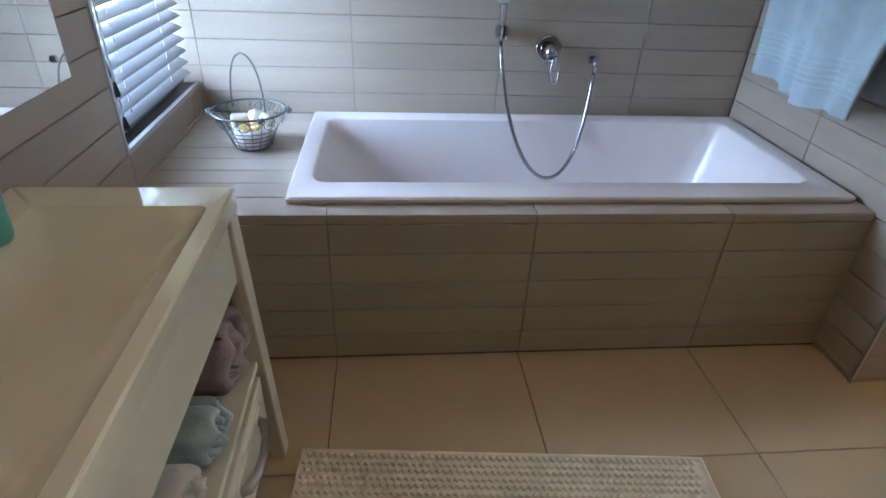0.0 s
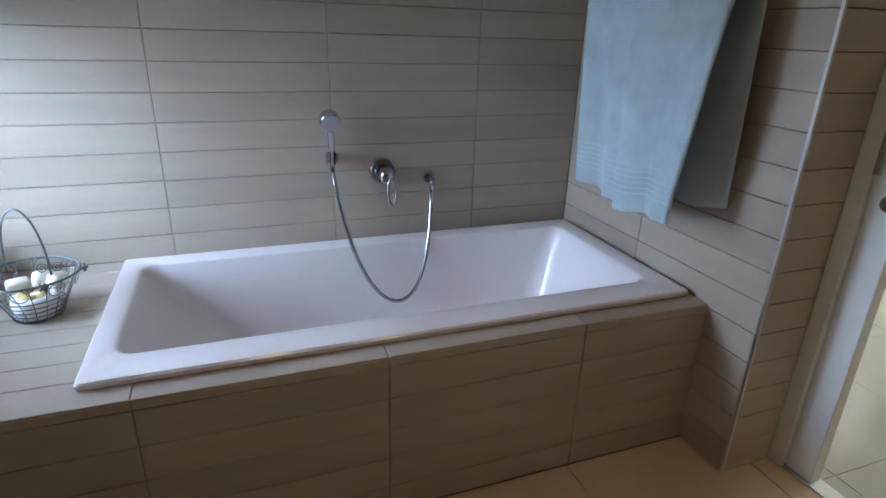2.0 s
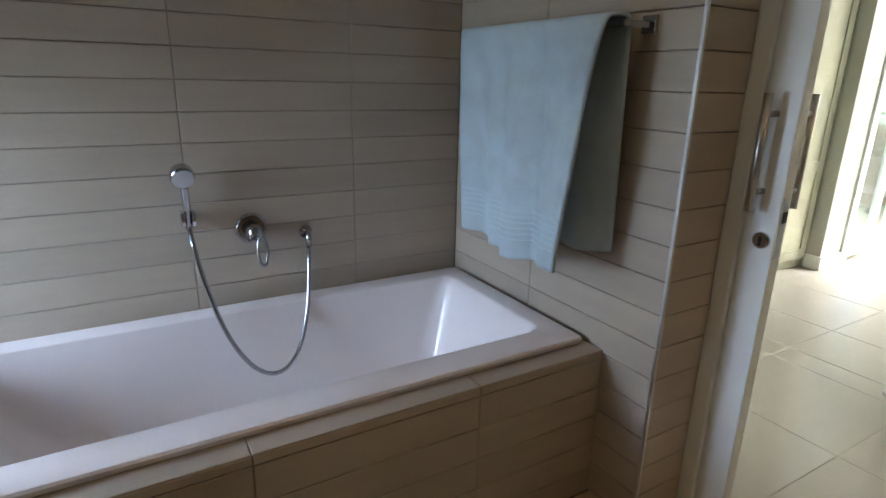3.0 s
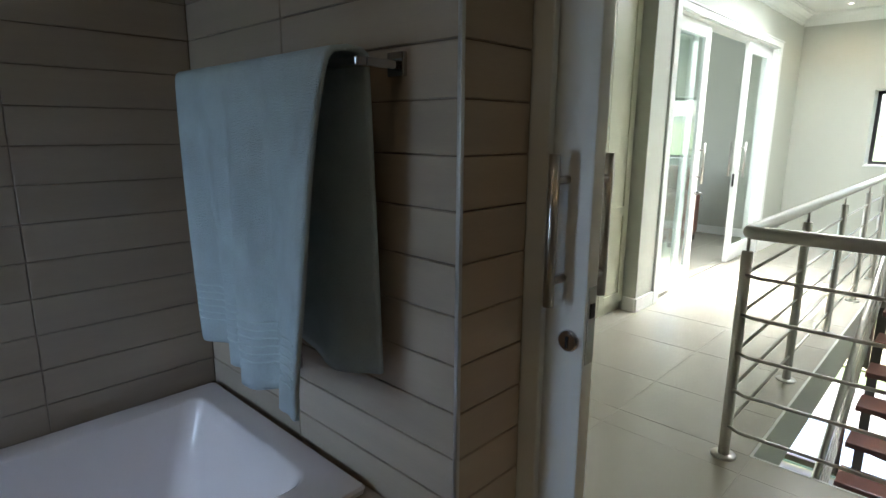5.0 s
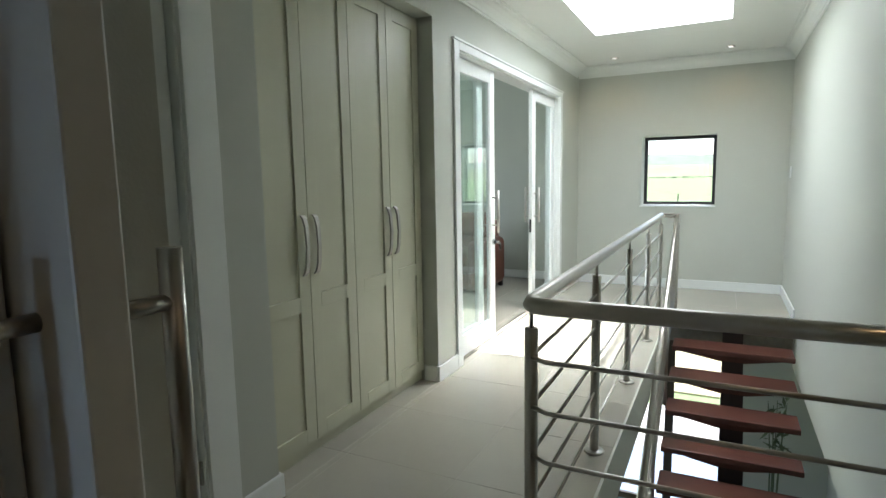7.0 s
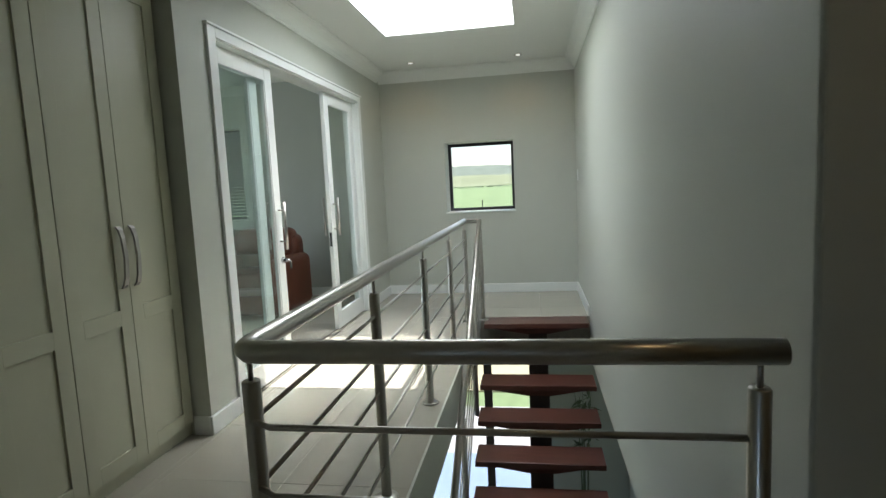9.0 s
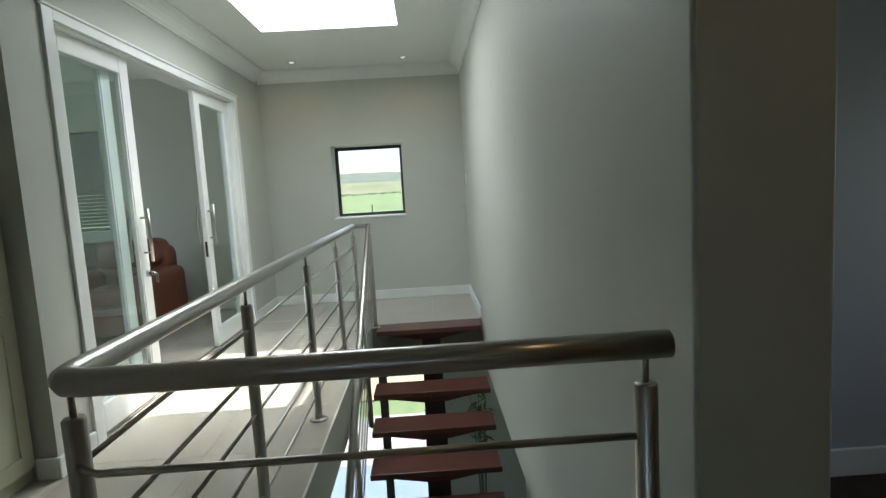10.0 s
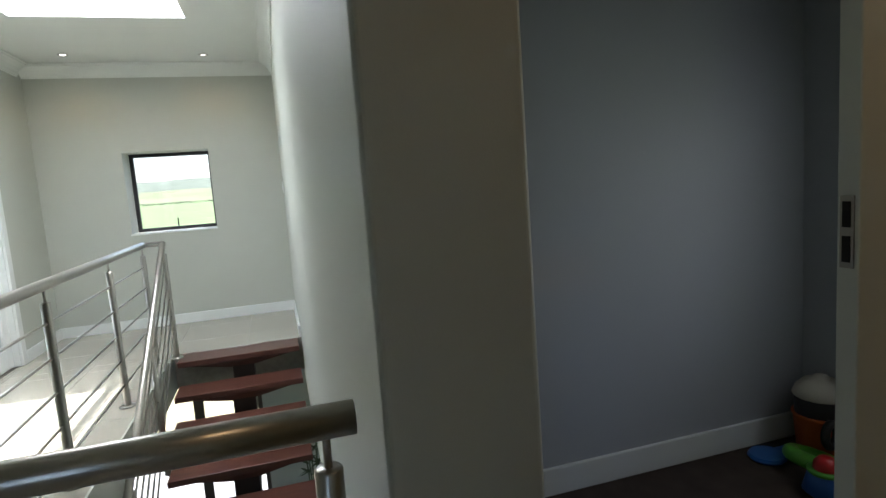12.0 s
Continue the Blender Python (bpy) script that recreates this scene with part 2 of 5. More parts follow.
def lathe(bm, profile, cx, cy, seg=24):
    """A turned shape: profile is a list of (radius, z), round the upright axis at cx, cy."""
    rings = []
    for r, z in profile:
        if r < 1e-5:
            rings.append([bm.verts.new((cx, cy, z))])
        else:
            rings.append([bm.verts.new((cx + r * math.cos(k * math.tau / seg), cy + r * math.sin(k * math.tau / seg), z)) for k in range(seg)])
    for A, B in zip(rings, rings[1:]):
        for k in range(seg):
            k2 = (k + 1) % seg
            if len(A) == 1 and len(B) == 1:
                continue
            if len(A) == 1:
                f = bm.faces.new((A[0], B[k2], B[k]))
            elif len(B) == 1:
                f = bm.faces.new((A[k], A[k2], B[0]))
            else:
                f = bm.faces.new((A[k], A[k2], B[k2], B[k]))
            f.smooth = True
    return bm


def root_place(ob):
    p = Vector((0, 0, 0))
    while ob is not None:
        p += ob.location
        ob = ob.parent
    return p


def mesh_of(name, bm, mat):
    bmesh.ops.recalc_face_normals(bm, faces=bm.faces)
    me = bpy.data.meshes.new(name)
    bm.to_mesh(me)
    bm.free()
    me.materials.append(mat)
    return me


def part(name, bm, mat, parent, label=""):
    """One mesh in world places, linked under its thing or part."""
    bmesh.ops.translate(bm, verts=bm.verts, vec=-root_place(parent))
    ob = new(name, mesh_of(name, bm, mat))
    ob.parent = parent
    return tagged(ob, label)


def thing(name, place, label, category, group="", kind=""):
    ob = new(name)
    ob.empty_display_size = 0.1
    ob.location = place
    return tagged(ob, label, category, group, kind)


def solid(name, bm, mat, label, category="", kind="", group=""):
    """A thing of one mesh, its origin at the bottom of its middle."""
    co = [v.co for v in bm.verts]
    c = Vector(((min(v.x for v in co) + max(v.x for v in co)) / 2, (min(v.y for v in co) + max(v.y for v in co)) / 2, min(v.z for v in co)))
    bmesh.ops.translate(bm, verts=bm.verts, vec=-c)
    ob = new(name, mesh_of(name, bm, mat))
    ob.location = c
    return tagged(ob, label, category, group, kind)


def structure(name, bm, mat, label, category):
    ob = new(name, mesh_of(name, bm, mat))
    return tagged(ob, label, category, kind="structure")


def smooth(ob, angle=40):
    for p in ob.data.polygons:
        p.use_smooth = True
    ob.data.set_sharp_from_angle(angle=radians(angle))
    return ob


TILE_MESHES = {}


def tile_mesh(w, h, mat, depth):
    key = (round(w, 4), round(h, 4), mat.name, depth)
    if key not in TILE_MESHES:
        bm = bmesh.new()
        c = 0.0018
        lo = [bm.verts.new((x, y, 0)) for x, y in ((0, 0), (w, 0), (w, h), (0, h))]
        mid = [bm.verts.new((x, y, depth - c)) for x, y in ((0, 0), (w, 0), (w, h), (0, h))]
        top = [bm.verts.new((x, y, depth)) for x, y in ((c, c), (w - c, c), (w - c, h - c), (c, h - c))]
        for k in range(4):
            j = (k + 1) % 4
            bm.faces.new((lo[k], lo[j], mid[j], mid[k]))
            bm.faces.new((mid[k], mid[j], top[j], top[k]))
        bm.faces.new(top)
        bm.faces.new(lo[::-1])
        me = bpy.data.meshes.new("tile")
        bm.to_mesh(me)
        bm.free()
        me.materials.append(mat)
        TILE_MESHES[key] = me
    return TILE_MESHES[key]


def tiles(parent, origin, u, v, us, vs, mat, gap=0.0028, depth=0.0055, skip=None, gap_u=None):
    """Lays tiles as pieces on the plane through origin along u and v, between the joints us and vs."""
    origin, u, v = Vector(origin), Vector(u), Vector(v)
    gu = gap if gap_u is None else gap_u
    nrm = u.cross(v)
    rot = Matrix((u, v, nrm)).transposed().to_4x4()
    for a, b in zip(us, us[1:]):
        for c, d in zip(vs, vs[1:]):
            if b - a < 0.012 or d - c < 0.012 or (skip and skip((a + b) / 2, (c + d) / 2)):
                continue
            ob = new("tile", tile_mesh(b - a - gu, d - c - gap, mat, depth))
            ob.parent = parent
            lift = random.uniform(-0.0004, 0.0004)
            ob.matrix_local = Matrix.Translation(origin + u * (a + gu / 2) + v * (c + gap / 2) + nrm * lift) @ rot


def steps(lo, hi, first, pitch):
    """Joints from lo to hi, with one of them at first."""
    k = math.ceil((lo - first) / pitch + 1e-6)
    out = [lo]
    while first + k * pitch < hi - 1e-6:
        out.append(first + k * pitch)
        k += 1
    return out + [hi]

# ---- plan ----
WX, EX, NY = 1.10, 3.314, 2.47          # bathroom faces: window wall, alcove end wall, bath wall
PANEL_Y, DECK_Z = 1.585, 0.52
STUB_Y, STUB_X = 1.395, 3.522          # end face of the stub wall
LN, LS, LE = 2.50, 0.20, 10.54         # landing faces: cupboard side, stair side, window end
CEIL_Z = 2.68
WELL = (5.03, 9.24, LS, 1.275)         # stairwell opening
LOW = -2.90

# ---- bathroom structure ----
structure("floor_bathroom", boxes((0.7, 3.595, -1.7, 2.7, -0.30, -0.006)), FLOOR_GROUT, "cream tiled bathroom floor", "floor")
wall_west = structure("wall_west", boxes((0.85, WX - 0.006, -1.7, 1.755, -0.006, 2.6), (0.85, WX - 0.006, 1.755, NY, -0.006, 0.63), (0.85, WX - 0.006, 1.755, NY, 2.1, 2.6)),
                      GROUT, "greige plank tiled wall with a window", "wall")
wall_north = structure("wall_north", boxes((0.85, EX + 0.3, NY + 0.006, NY + 0.056, -0.006, 2.6)), GROUT, "greige plank tiled wall behind the bath", "wall")
bm = bmesh.new()
foot = [(EX + 0.006, NY + 0.006), (STUB_X, NY + 0.006), (STUB_X, STUB_Y + 0.006), (EX + 0.006, STUB_Y + 0.006)]
lo_ring, hi_ring = [[bm.verts.new((x, y, z)) for x, y in foot] for z in (-0.006, 2.6)]
for k in range(4):
    bm.faces.new((lo_ring[k], lo_ring[(k + 1) % 4], hi_ring[(k + 1) % 4], hi_ring[k]))
bm.faces.new(lo_ring[::-1])
bm.faces.new(hi_ring)
wall_alcove = structure("wall_alcove", bm, GROUT, "greige plank tiled stub wall at the end of the bath", "wall")
structure("wall_bathroom_south", boxes((0.85, 3.72, -1.85, -1.7, -0.006, 2.6)), WALL, "plain painted bathroom wall", "wall")
structure("wall_bathroom_east", boxes((3.50, 3.72, -1.7, 0.40, -0.006, CEIL_Z), (3.50, 3.72, 0.40, 1.39, 2.10, CEIL_Z)), WALL, "plain painted wall beside the bathroom door", "wall")
structure("wall_pocket", boxes((3.598, 3.72, 1.385, LN, -0.006, CEIL_Z)), WALL, "plain painted wall of the door pocket", "wall")
structure("ceiling_bathroom", boxes((0.85, 3.50, -1.7, NY + 0.006, 2.5, 2.6)), CEIL, "plain white bathroom ceiling", "ceiling")
structure("trim_door_pocket", boxes((STUB_X + 0.001, STUB_X + 0.020, 1.352, 1.425, 0, 2.1), (3.590, 3.603, 1.360, 1.384, 0, 2.1), bevel=0.003), WHITE, "white painted pocket door jamb", "trim")
structure("trim_tile_corner", boxes((EX - 0.004, EX + 0.006, STUB_Y - 0.004, STUB_Y + 0.006, 0, 2.5), bevel=0.002), TRIM_ALU, "satin aluminium tile edge strip", "trim")
structure("threshold", boxes((3.535, 3.600, 0.40, 1.352, -0.004, 0.004), bevel=0.002), TRIM_ALU, "thin aluminium door track in the floor", "trim")

# bath surround
bath_box = structure("bath_surround", boxes((WX, EX + 0.006, PANEL_Y + 0.006, 1.69, 0, DECK_Z - 0.006), (WX, 1.60, 1.69, NY, 0, DECK_Z - 0.006),
                                          (1.60, EX, 2.40, NY, 0, DECK_Z - 0.006), (3.25, EX, 1.69, 2.40, 0, DECK_Z - 0.006)), GROUT,
                     "greige tiled bath surround with a wide ledge", "bath surround")

# window
window_1 = tagged(thing("window_1", (0.9, 2.11, 0.637), "bathroom window with bronze frame behind slatted blind", "window"), kind="structure")
part("window_frame", boxes((0.90, 0.94, 1.755, 1.80, 0.63, 2.1), (0.90, 0.94, 2.43, NY, 0.63, 2.1), (0.90, 0.94, 1.80, 2.43, 0.63, 0.68), (0.90, 0.94, 1.80, 2.43, 2.05, 2.1), (0.90, 0.94, 1.80, 2.43, 1.30, 1.335)), ALU, window_1)
pane = part("pane", boxes((0.916, 0.922, 1.80, 2.43, 0.68, 2.05)), GLASS, window_1)
pane.visible_shadow = False
part("window_sill", boxes((0.94, WX - 0.012, 1.757, NY, 0.627, 0.637)), ALU, window_1)
part("sill_edge", boxes((WX - 0.014, WX + 0.003, 1.745, NY, 0.624, 0.641), (WX - 0.014, WX + 0.003, 1.745, 1.757, 0.641, 2.1), bevel=0.002), TRIM_ALU, window_1)

# ---- venetian blind ----
blind = thing("venetian_blind", (1.03, 2.1, 0.63), "silver grey venetian blind with tilted wide slats", "blind")
slat_data = None
for k in range(35):
    z = 0.685 + k * 0.041
    if slat_data is None:
        bm = bmesh.new()
        n = 6
        prof = [((i / n - 0.5) * 0.05, 0.004 * (1 - (2 * i / n - 1) ** 2)) for i in range(n + 1)]
        a = [[bm.verts.new((px, yy, pz)) for px, pz in prof] for yy in (-0.342, 0.342)]
        a2 = [[bm.verts.new((px, yy, pz - 0.0012)) for px, pz in prof] for yy in (-0.342, 0.342)]
        for i in range(n):
            bm.faces.new((a[0][i], a[0][i + 1], a[1][i + 1], a[1][i]))
            bm.faces.new((a2[0][i], a2[1][i], a2[1][i + 1], a2[0][i + 1]))
        slat_data = mesh_of("slat", bm, BLIND)
    s = new("slat", slat_data)
    s.parent = blind
    s.matrix_local = pose(0.022, 0.022, z - 0.63, 0, 22, 0)
part("bottom_rail", boxes((1.005, 1.055, 1.785, 2.445, 0.648, 0.664), bevel=0.004), BLIND, blind)
part("head_rail", boxes((1.0, 1.06, 1.78, 2.45, 2.05, 2.1)), BLIND, blind)
for yy in (1.93, 2.30):
    bm = bmesh.new()
    tube(bm, [(1.058, yy, 0.66), (1.058, yy, 2.06)], 0.0012, 5)
    tube(bm, [(1.002, yy, 0.66), (1.002, yy, 2.06)], 0.0012, 5)
    part("ladder_cord", bm, WHITE, blind)
for yy, z0 in ((1.80, 0.86), (1.825, 0.80), (1.83, 0.70)):
    bm = bmesh.new()
    tube(bm, [(1.075, yy, 2.05), (1.078, yy, z0)], 0.0012, 5)
    cord = part("pull_cord", bm, WHITE, blind)
    bm = bmesh.new()
    lathe(bm, [(0, z0 + 0.012), (0.004, z0 + 0.01), (0.009, z0 - 0.022), (0.007, z0 - 0.03), (0, z0 - 0.031)], 1.078, yy, 12)
    part("tassel", bm, BLACK, cord, "black cord tassel")

# ---- bath ----


def rounded_rect(x0, x1, y0, y1, r, z, seg=6):
    pts = []
    for cx, cy, a0 in ((x1 - r, y1 - r, 0), (x0 + r, y1 - r, 90), (x0 + r, y0 + r, 180), (x1 - r, y0 + r, 270)):
        for i in range(seg + 1):
            a = radians(a0 + 90 * i / seg)
            pts.append((cx + r * math.cos(a), cy + r * math.sin(a), z))
    return pts


def loft(bm, loops, cap_first=False, cap_last=False):
    rings = [[bm.verts.new(p) for p in lp] for lp in loops]
    for A, B in zip(rings, rings[1:]):
        for k in range(len(A)):
            j = (k + 1) % len(A)
            f = bm.faces.new((A[k], A[j], B[j], B[k]))
            f.smooth = True
    if cap_first:
        bm.faces.new(rings[0][::-1])
    if cap_last:
        bm.faces.new(rings[-1])
    return bm


bath = thing("bathtub", (2.42, 2.04, 0.08), "white rectangular drop-in bathtub set in tiled surround", "bathtub")
bm = bmesh.new()
RIM = DECK_Z + 0.02
X0, X1, Y0, Y1 = 1.535, 3.295, 1.652, 2.435
IX0, IX1, IY0, IY1 = 1.605, 3.215, 1.772, 2.365
loft(bm, [rounded_rect(X0 + 0.003, X1 - 0.003, Y0 + 0.003, Y1 - 0.003, 0.01, DECK_Z + 0.001), rounded_rect(X0, X1, Y0, Y1, 0.012, RIM - 0.006), rounded_rect(X0 + 0.005, X1 - 0.005, Y0 + 0.005, Y1 - 0.005, 0.012, RIM),
          rounded_rect(IX0 - 0.012, IX1 + 0.012, IY0 - 0.012, IY1 + 0.012, 0.055, RIM), rounded_rect(IX0, IX1, IY0, IY1, 0.05, RIM - 0.008), rounded_rect(IX0 + 0.012, IX1 - 0.01, IY0 + 0.008, IY1 - 0.008, 0.055, RIM - 0.04),
          rounded_rect(IX0 + 0.20, IX1 - 0.06, IY0 + 0.03, IY1 - 0.03, 0.08, RIM - 0.22), rounded_rect(IX0 + 0.33, IX1 - 0.10, IY0 + 0.05, IY1 - 0.05, 0.09, RIM - 0.36),
          rounded_rect(IX0 + 0.40, IX1 - 0.15, IY0 + 0.09, IY1 - 0.09, 0.08, RIM - 0.41), rounded_rect(IX0 + 0.60, IX1 - 0.45, IY0 + 0.2, IY1 - 0.2, 0.06, RIM - 0.415)], cap_last=True)
smooth(part("shell", bm, ACRYLIC, bath))
bm = bmesh.new()
lathe(bm, [(0, RIM - 0.408), (0.03, RIM - 0.409), (0.034, RIM - 0.413), (0.034, RIM - 0.42)], 2.75, 2.07)
part("drain", bm, CHROME, bath, "chrome drain")

# ---- bath taps ----
shower = thing("hand_shower", (2.27, 2.43, 0.93), "chrome hand shower on wall bracket with flexible hose", "shower")
bm = bmesh.new()
tube(bm, [(2.266, NY - 0.0, 0.86), (2.266, NY - 0.03, 0.86)], 0.020, 16)
box(bm, 2.245, 2.256, NY - 0.065, NY - 0.02, 0.838, 0.885, 0.003)
box(bm, 2.276, 2.287, NY - 0.065, NY - 0.02, 0.838, 0.885, 0.003)
smooth(part("bracket", bm, CHROME, shower))
bm = bmesh.new()
tube(bm, [(2.266, NY - 0.045, 0.825), (2.266, NY - 0.047, 0.88), (2.264, NY - 0.055, 0.96), (2.262, NY - 0.062, 0.985)], [0.010, 0.011, 0.013, 0.015], 14)
part("handle", bm, CHROME, shower)
bm = bmesh.new()
tube(bm, [(2.26, NY - 0.040, 1.017), (2.26, NY - 0.052, 1.012), (2.26, NY - 0.074, 1.001), (2.26, NY - 0.086, 0.995)], [0.016, 0.034, 0.037, 0.033], 24)
part("spray_head", bm, CHROME, shower)
bm = bmesh.new()
hose = []
for i in range(41):
    t = i / 40
    x = 2.266 + t * 0.394
    dip = 4 * t * (1 - t)
    z = 0.825 * (1 - t) + 0.725 * t - 0.445 * dip ** 0.85
    y = NY - 0.045 + 0.01 * t - 0.17 * dip
    x += 0.045 * math.sin(math.pi * t) * (1 - 2 * t) * -1
    hose.append((x, y, z))
tube(bm, hose, [0.0075 + 0.0008 * (i % 2) for i in range(41)], 10)
part("hose", bm, CHROME, shower)
mixer = thing("bath_mixer", (2.47, NY, 0.79), "chrome single lever wall bath mixer", "tap")
bm = bmesh.new()
tube(bm, [(2.468, NY, 0.797), (2.468, NY - 0.008, 0.797), (2.468, NY - 0.012, 0.797)], [0.053, 0.053, 0.046], 32)
part("wall_plate", bm, CHROME, mixer)
bm = bmesh.new()
tube(bm, [(2.47, NY - 0.01, 0.795), (2.47, NY - 0.05, 0.79), (2.473, NY - 0.072, 0.775)], [0.032, 0.030, 0.022], 24)
part("cartridge_body", bm, CHROME, mixer)
bm = bmesh.new()
ring = []
for i in range(24):
    a = i * math.tau / 24
    ring.append((2.486 + 0.016 * math.cos(a), NY - 0.080 + 0.008 * math.sin(a), 0.725 + (0.055 if math.sin(a) > 0 else 0.045) * math.sin(a)))
tube(bm, ring, 0.0055, 8, closed=True)
part("lever_loop", bm, CHROME, mixer)
outlet = thing("hose_outlet", (2.66, NY, 0.755), "chrome wall elbow for shower hose", "outlet")
bm = bmesh.new()
tube(bm, [(2.66, NY, 0.762), (2.66, NY - 0.006, 0.762)], 0.024, 20)
part("rosette", bm, CHROME, outlet)
bm = bmesh.new()
tube(bm, [(2.66, NY, 0.762), (2.66, NY - 0.03, 0.76), (2.66, NY - 0.04, 0.75), (2.66, NY - 0.04, 0.715)], 0.011, 14)
part("elbow", bm, CHROME, outlet)

# ---- towel rail and towel ----
rail = thing("towel_rail", (3.25, 1.92, 1.44), "flat chrome towel rail on the tiled stub wall", "towel rail")
part("bar", boxes((3.203, 3.229, 1.538, 2.20, 1.446, 1.462), bevel=0.003), CHROME, rail)
for yy in (1.550, 2.205):
    part("bracket", boxes((3.227, EX, yy - 0.012, yy + 0.012, 1.446, 1.462), (EX - 0.012, EX, yy - 0.022, yy + 0.022, 1.434, 1.478), bevel=0.002), CHROME, rail)
hook = thing("towel_hook", (3.27, 1.95, 0.755), "small square chrome towel hook on tiled wall", "hook")
part("wall_plate", boxes((EX - 0.01, EX, 1.93, 1.97, 0.735, 0.775), bevel=0.002), CHROME, hook)
part("arm", boxes((EX - 0.075, EX - 0.01, 1.943, 1.957, 0.748, 0.762), (EX - 0.108, EX - 0.072, 1.935, 1.965, 0.738, 0.775), bevel=0.002), CHROME, hook)


def towel_front(v, h):
    """A point of the hanging front flap: v runs along the bar, h from the bar (0) to the hem (1)."""
    y = 1.553 + 0.715 * v + h * (0.035 * (1 - v) - 0.060 * v) + 0.006 * h * math.sin(5 * v + 1) + 0.005 * math.sin(9 * h + 2 * v) * (1 - v) * h
    step = 1 / (1 + math.exp((v - 0.56) / 0.018))
    drape = 0.016 * math.sin(v * 12 + 0.6 + 0.5 * h) + 0.012 * math.sin(v * 25 + 1.5 + 1.8 * h) + 0.004 * math.sin(v * 47 + 2 * h)
    bulge = 0.042 * math.exp(-((v - 0.05) / 0.10) ** 2)
    x = 3.172 + 0.022 * v - step * (0.010 + 0.016 * h) - (drape + bulge) * h ** 0.5 - 0.008 * h
    zb = 0.776 + 0.030 * (1 - v) ** 2 + 0.010 * math.sin(v * 7 + 1.2) - 0.012 * step
    return Vector((x, y, zb + (1.466 - zb) * (1 - h)))


def towel_sheet():
    bm = bmesh.new()
    nu, nv = 64, 64
    rows = []
    for i in range(nu + 1):
        s = i / nu
        row = []
        for j in range(nv + 1):
            v = j / nv
            if s < 0.52:                       # front flap, from hem up to the bar
                p = towel_front(v, 1 - s / 0.52)
            elif s < 0.58:
                a = math.pi * (s - 0.52) / 0.06
                top = towel_front(v, 0)
                p = Vector((3.205 - (3.205 - top.x) * math.cos(a) if a < math.pi / 2 else 3.205 - 0.034 * math.cos(a), top.y, 1.466 + 0.010 * math.sin(a)))
            else:
                k = (s - 0.58) / 0.42
                fold = 0.016 * math.sin(v * 13 + 2) + 0.009 * math.sin(v * 27)
                p = Vector((3.239 + 0.020 * k + fold * k ** 0.7 * 0.6, 1.553 + 0.008 * k + 0.700 * v, 1.466 - (0.615 + 0.02 * math.sin(v * 9)) * k))
            row.append(bm.verts.new(p))
        rows.append(row)
    for A, B in zip(rows, rows[1:]):
        for j in range(nv):
            f = bm.faces.new((A[j], A[j + 1], B[j + 1], B[j]))
            f.smooth = True
    return bm


towel = solid("bath_towel", towel_sheet(), TOWEL, "pale blue terry bath towel folded over chrome rail", "towel")
mod = towel.modifiers.new("thickness", "SOLIDIFY")
mod.thickness = 0.010
mod.offset = 0
for k in range(6):
    bm = bmesh.new()
    tube(bm, [towel_front(0.02 + 0.96 * i / 60, 0.91 - 0.026 * k) + Vector((-0.005, 0, 0)) for i in range(61)], 0.0024, 6)
    part("woven_band", bm, TOWEL_BAND, towel, "raised woven border band")

# ---- vanity ----
VX, VY0, VY1, VZ = 1.524, -0.05, 1.240, 0.768
vanity = thing("vanity_unit", (1.31, 0.6, 0), "ivory washstand with open towel shelf and drawer", "vanity")
part("side_panel", boxes((WX + 0.002, VX - 0.005, VY1 - 0.025, VY1 + 0.002, 0.0, VZ - 0.045), bevel=0.003), VANITY, vanity)
part("side_panel", boxes((WX + 0.002, VX - 0.005, VY0, VY0 + 0.025, 0.0, VZ - 0.045), bevel=0.003), VANITY, vanity)
bm = boxes((VX - 0.045, VX - 0.004, VY1 - 0.045, VY1 + 0.004, 0.0, VZ - 0.043), bevel=0.004)
for v in bm.verts:
    v.co.x += 0.034 * (1 - v.co.z / (VZ - 0.043))
part("front_post", bm, VANITY, vanity, "slightly splayed front leg")
part("apron", boxes((VX - 0.03, VX - 0.012, VY0 + 0.025, VY1 - 0.045, 0.572, VZ - 0.043), bevel=0.003), VANITY, vanity)
part("shelf", boxes((WX + 0.004, VX - 0.002, VY0 + 0.025, VY1 - 0.026, 0.325, 0.345), bevel=0.002), VANITY, vanity)
part("back_panel", boxes((WX + 0.004, WX + 0.016, VY0 + 0.025, VY1 - 0.026, 0.12, VZ - 0.045)), VANITY, vanity)
part("base_panel", boxes((WX + 0.018, VX - 0.03, VY0 + 0.025, VY1 - 0.026, 0.12, 0.136)), VANITY, vanity)
for a, b in ((0.62, 1.175), (-0.02, 0.61)):
    dr = part("drawer_front", boxes((VX - 0.014, VX + 0.006, a, b, 0.125, 0.318), bevel=0.003), VANITY, vanity)
    part("inset_panel", boxes((VX + 0.005, VX + 0.010, a + 0.04, b - 0.04, 0.165, 0.28), bevel=0.002), VANITY, dr)
    m = (a + b) / 2 + (0.11 if a > 0.5 else 0)
    bm = bmesh.new()
    tube(bm, [(VX + 0.008, m - 0.09, 0.255), (VX + 0.022, m - 0.085, 0.255), (VX + 0.034, m - 0.045, 0.255), (VX + 0.037, m, 0.255), (VX + 0.034, m + 0.045, 0.255), (VX + 0.022, m + 0.085, 0.255), (VX + 0.008, m + 0.09, 0.255)], [0.012, 0.012, 0.010, 0.009, 0.010, 0.012, 0.012], 10)
    part("handle", bm, NICKEL, dr, "satin nickel bow handle")
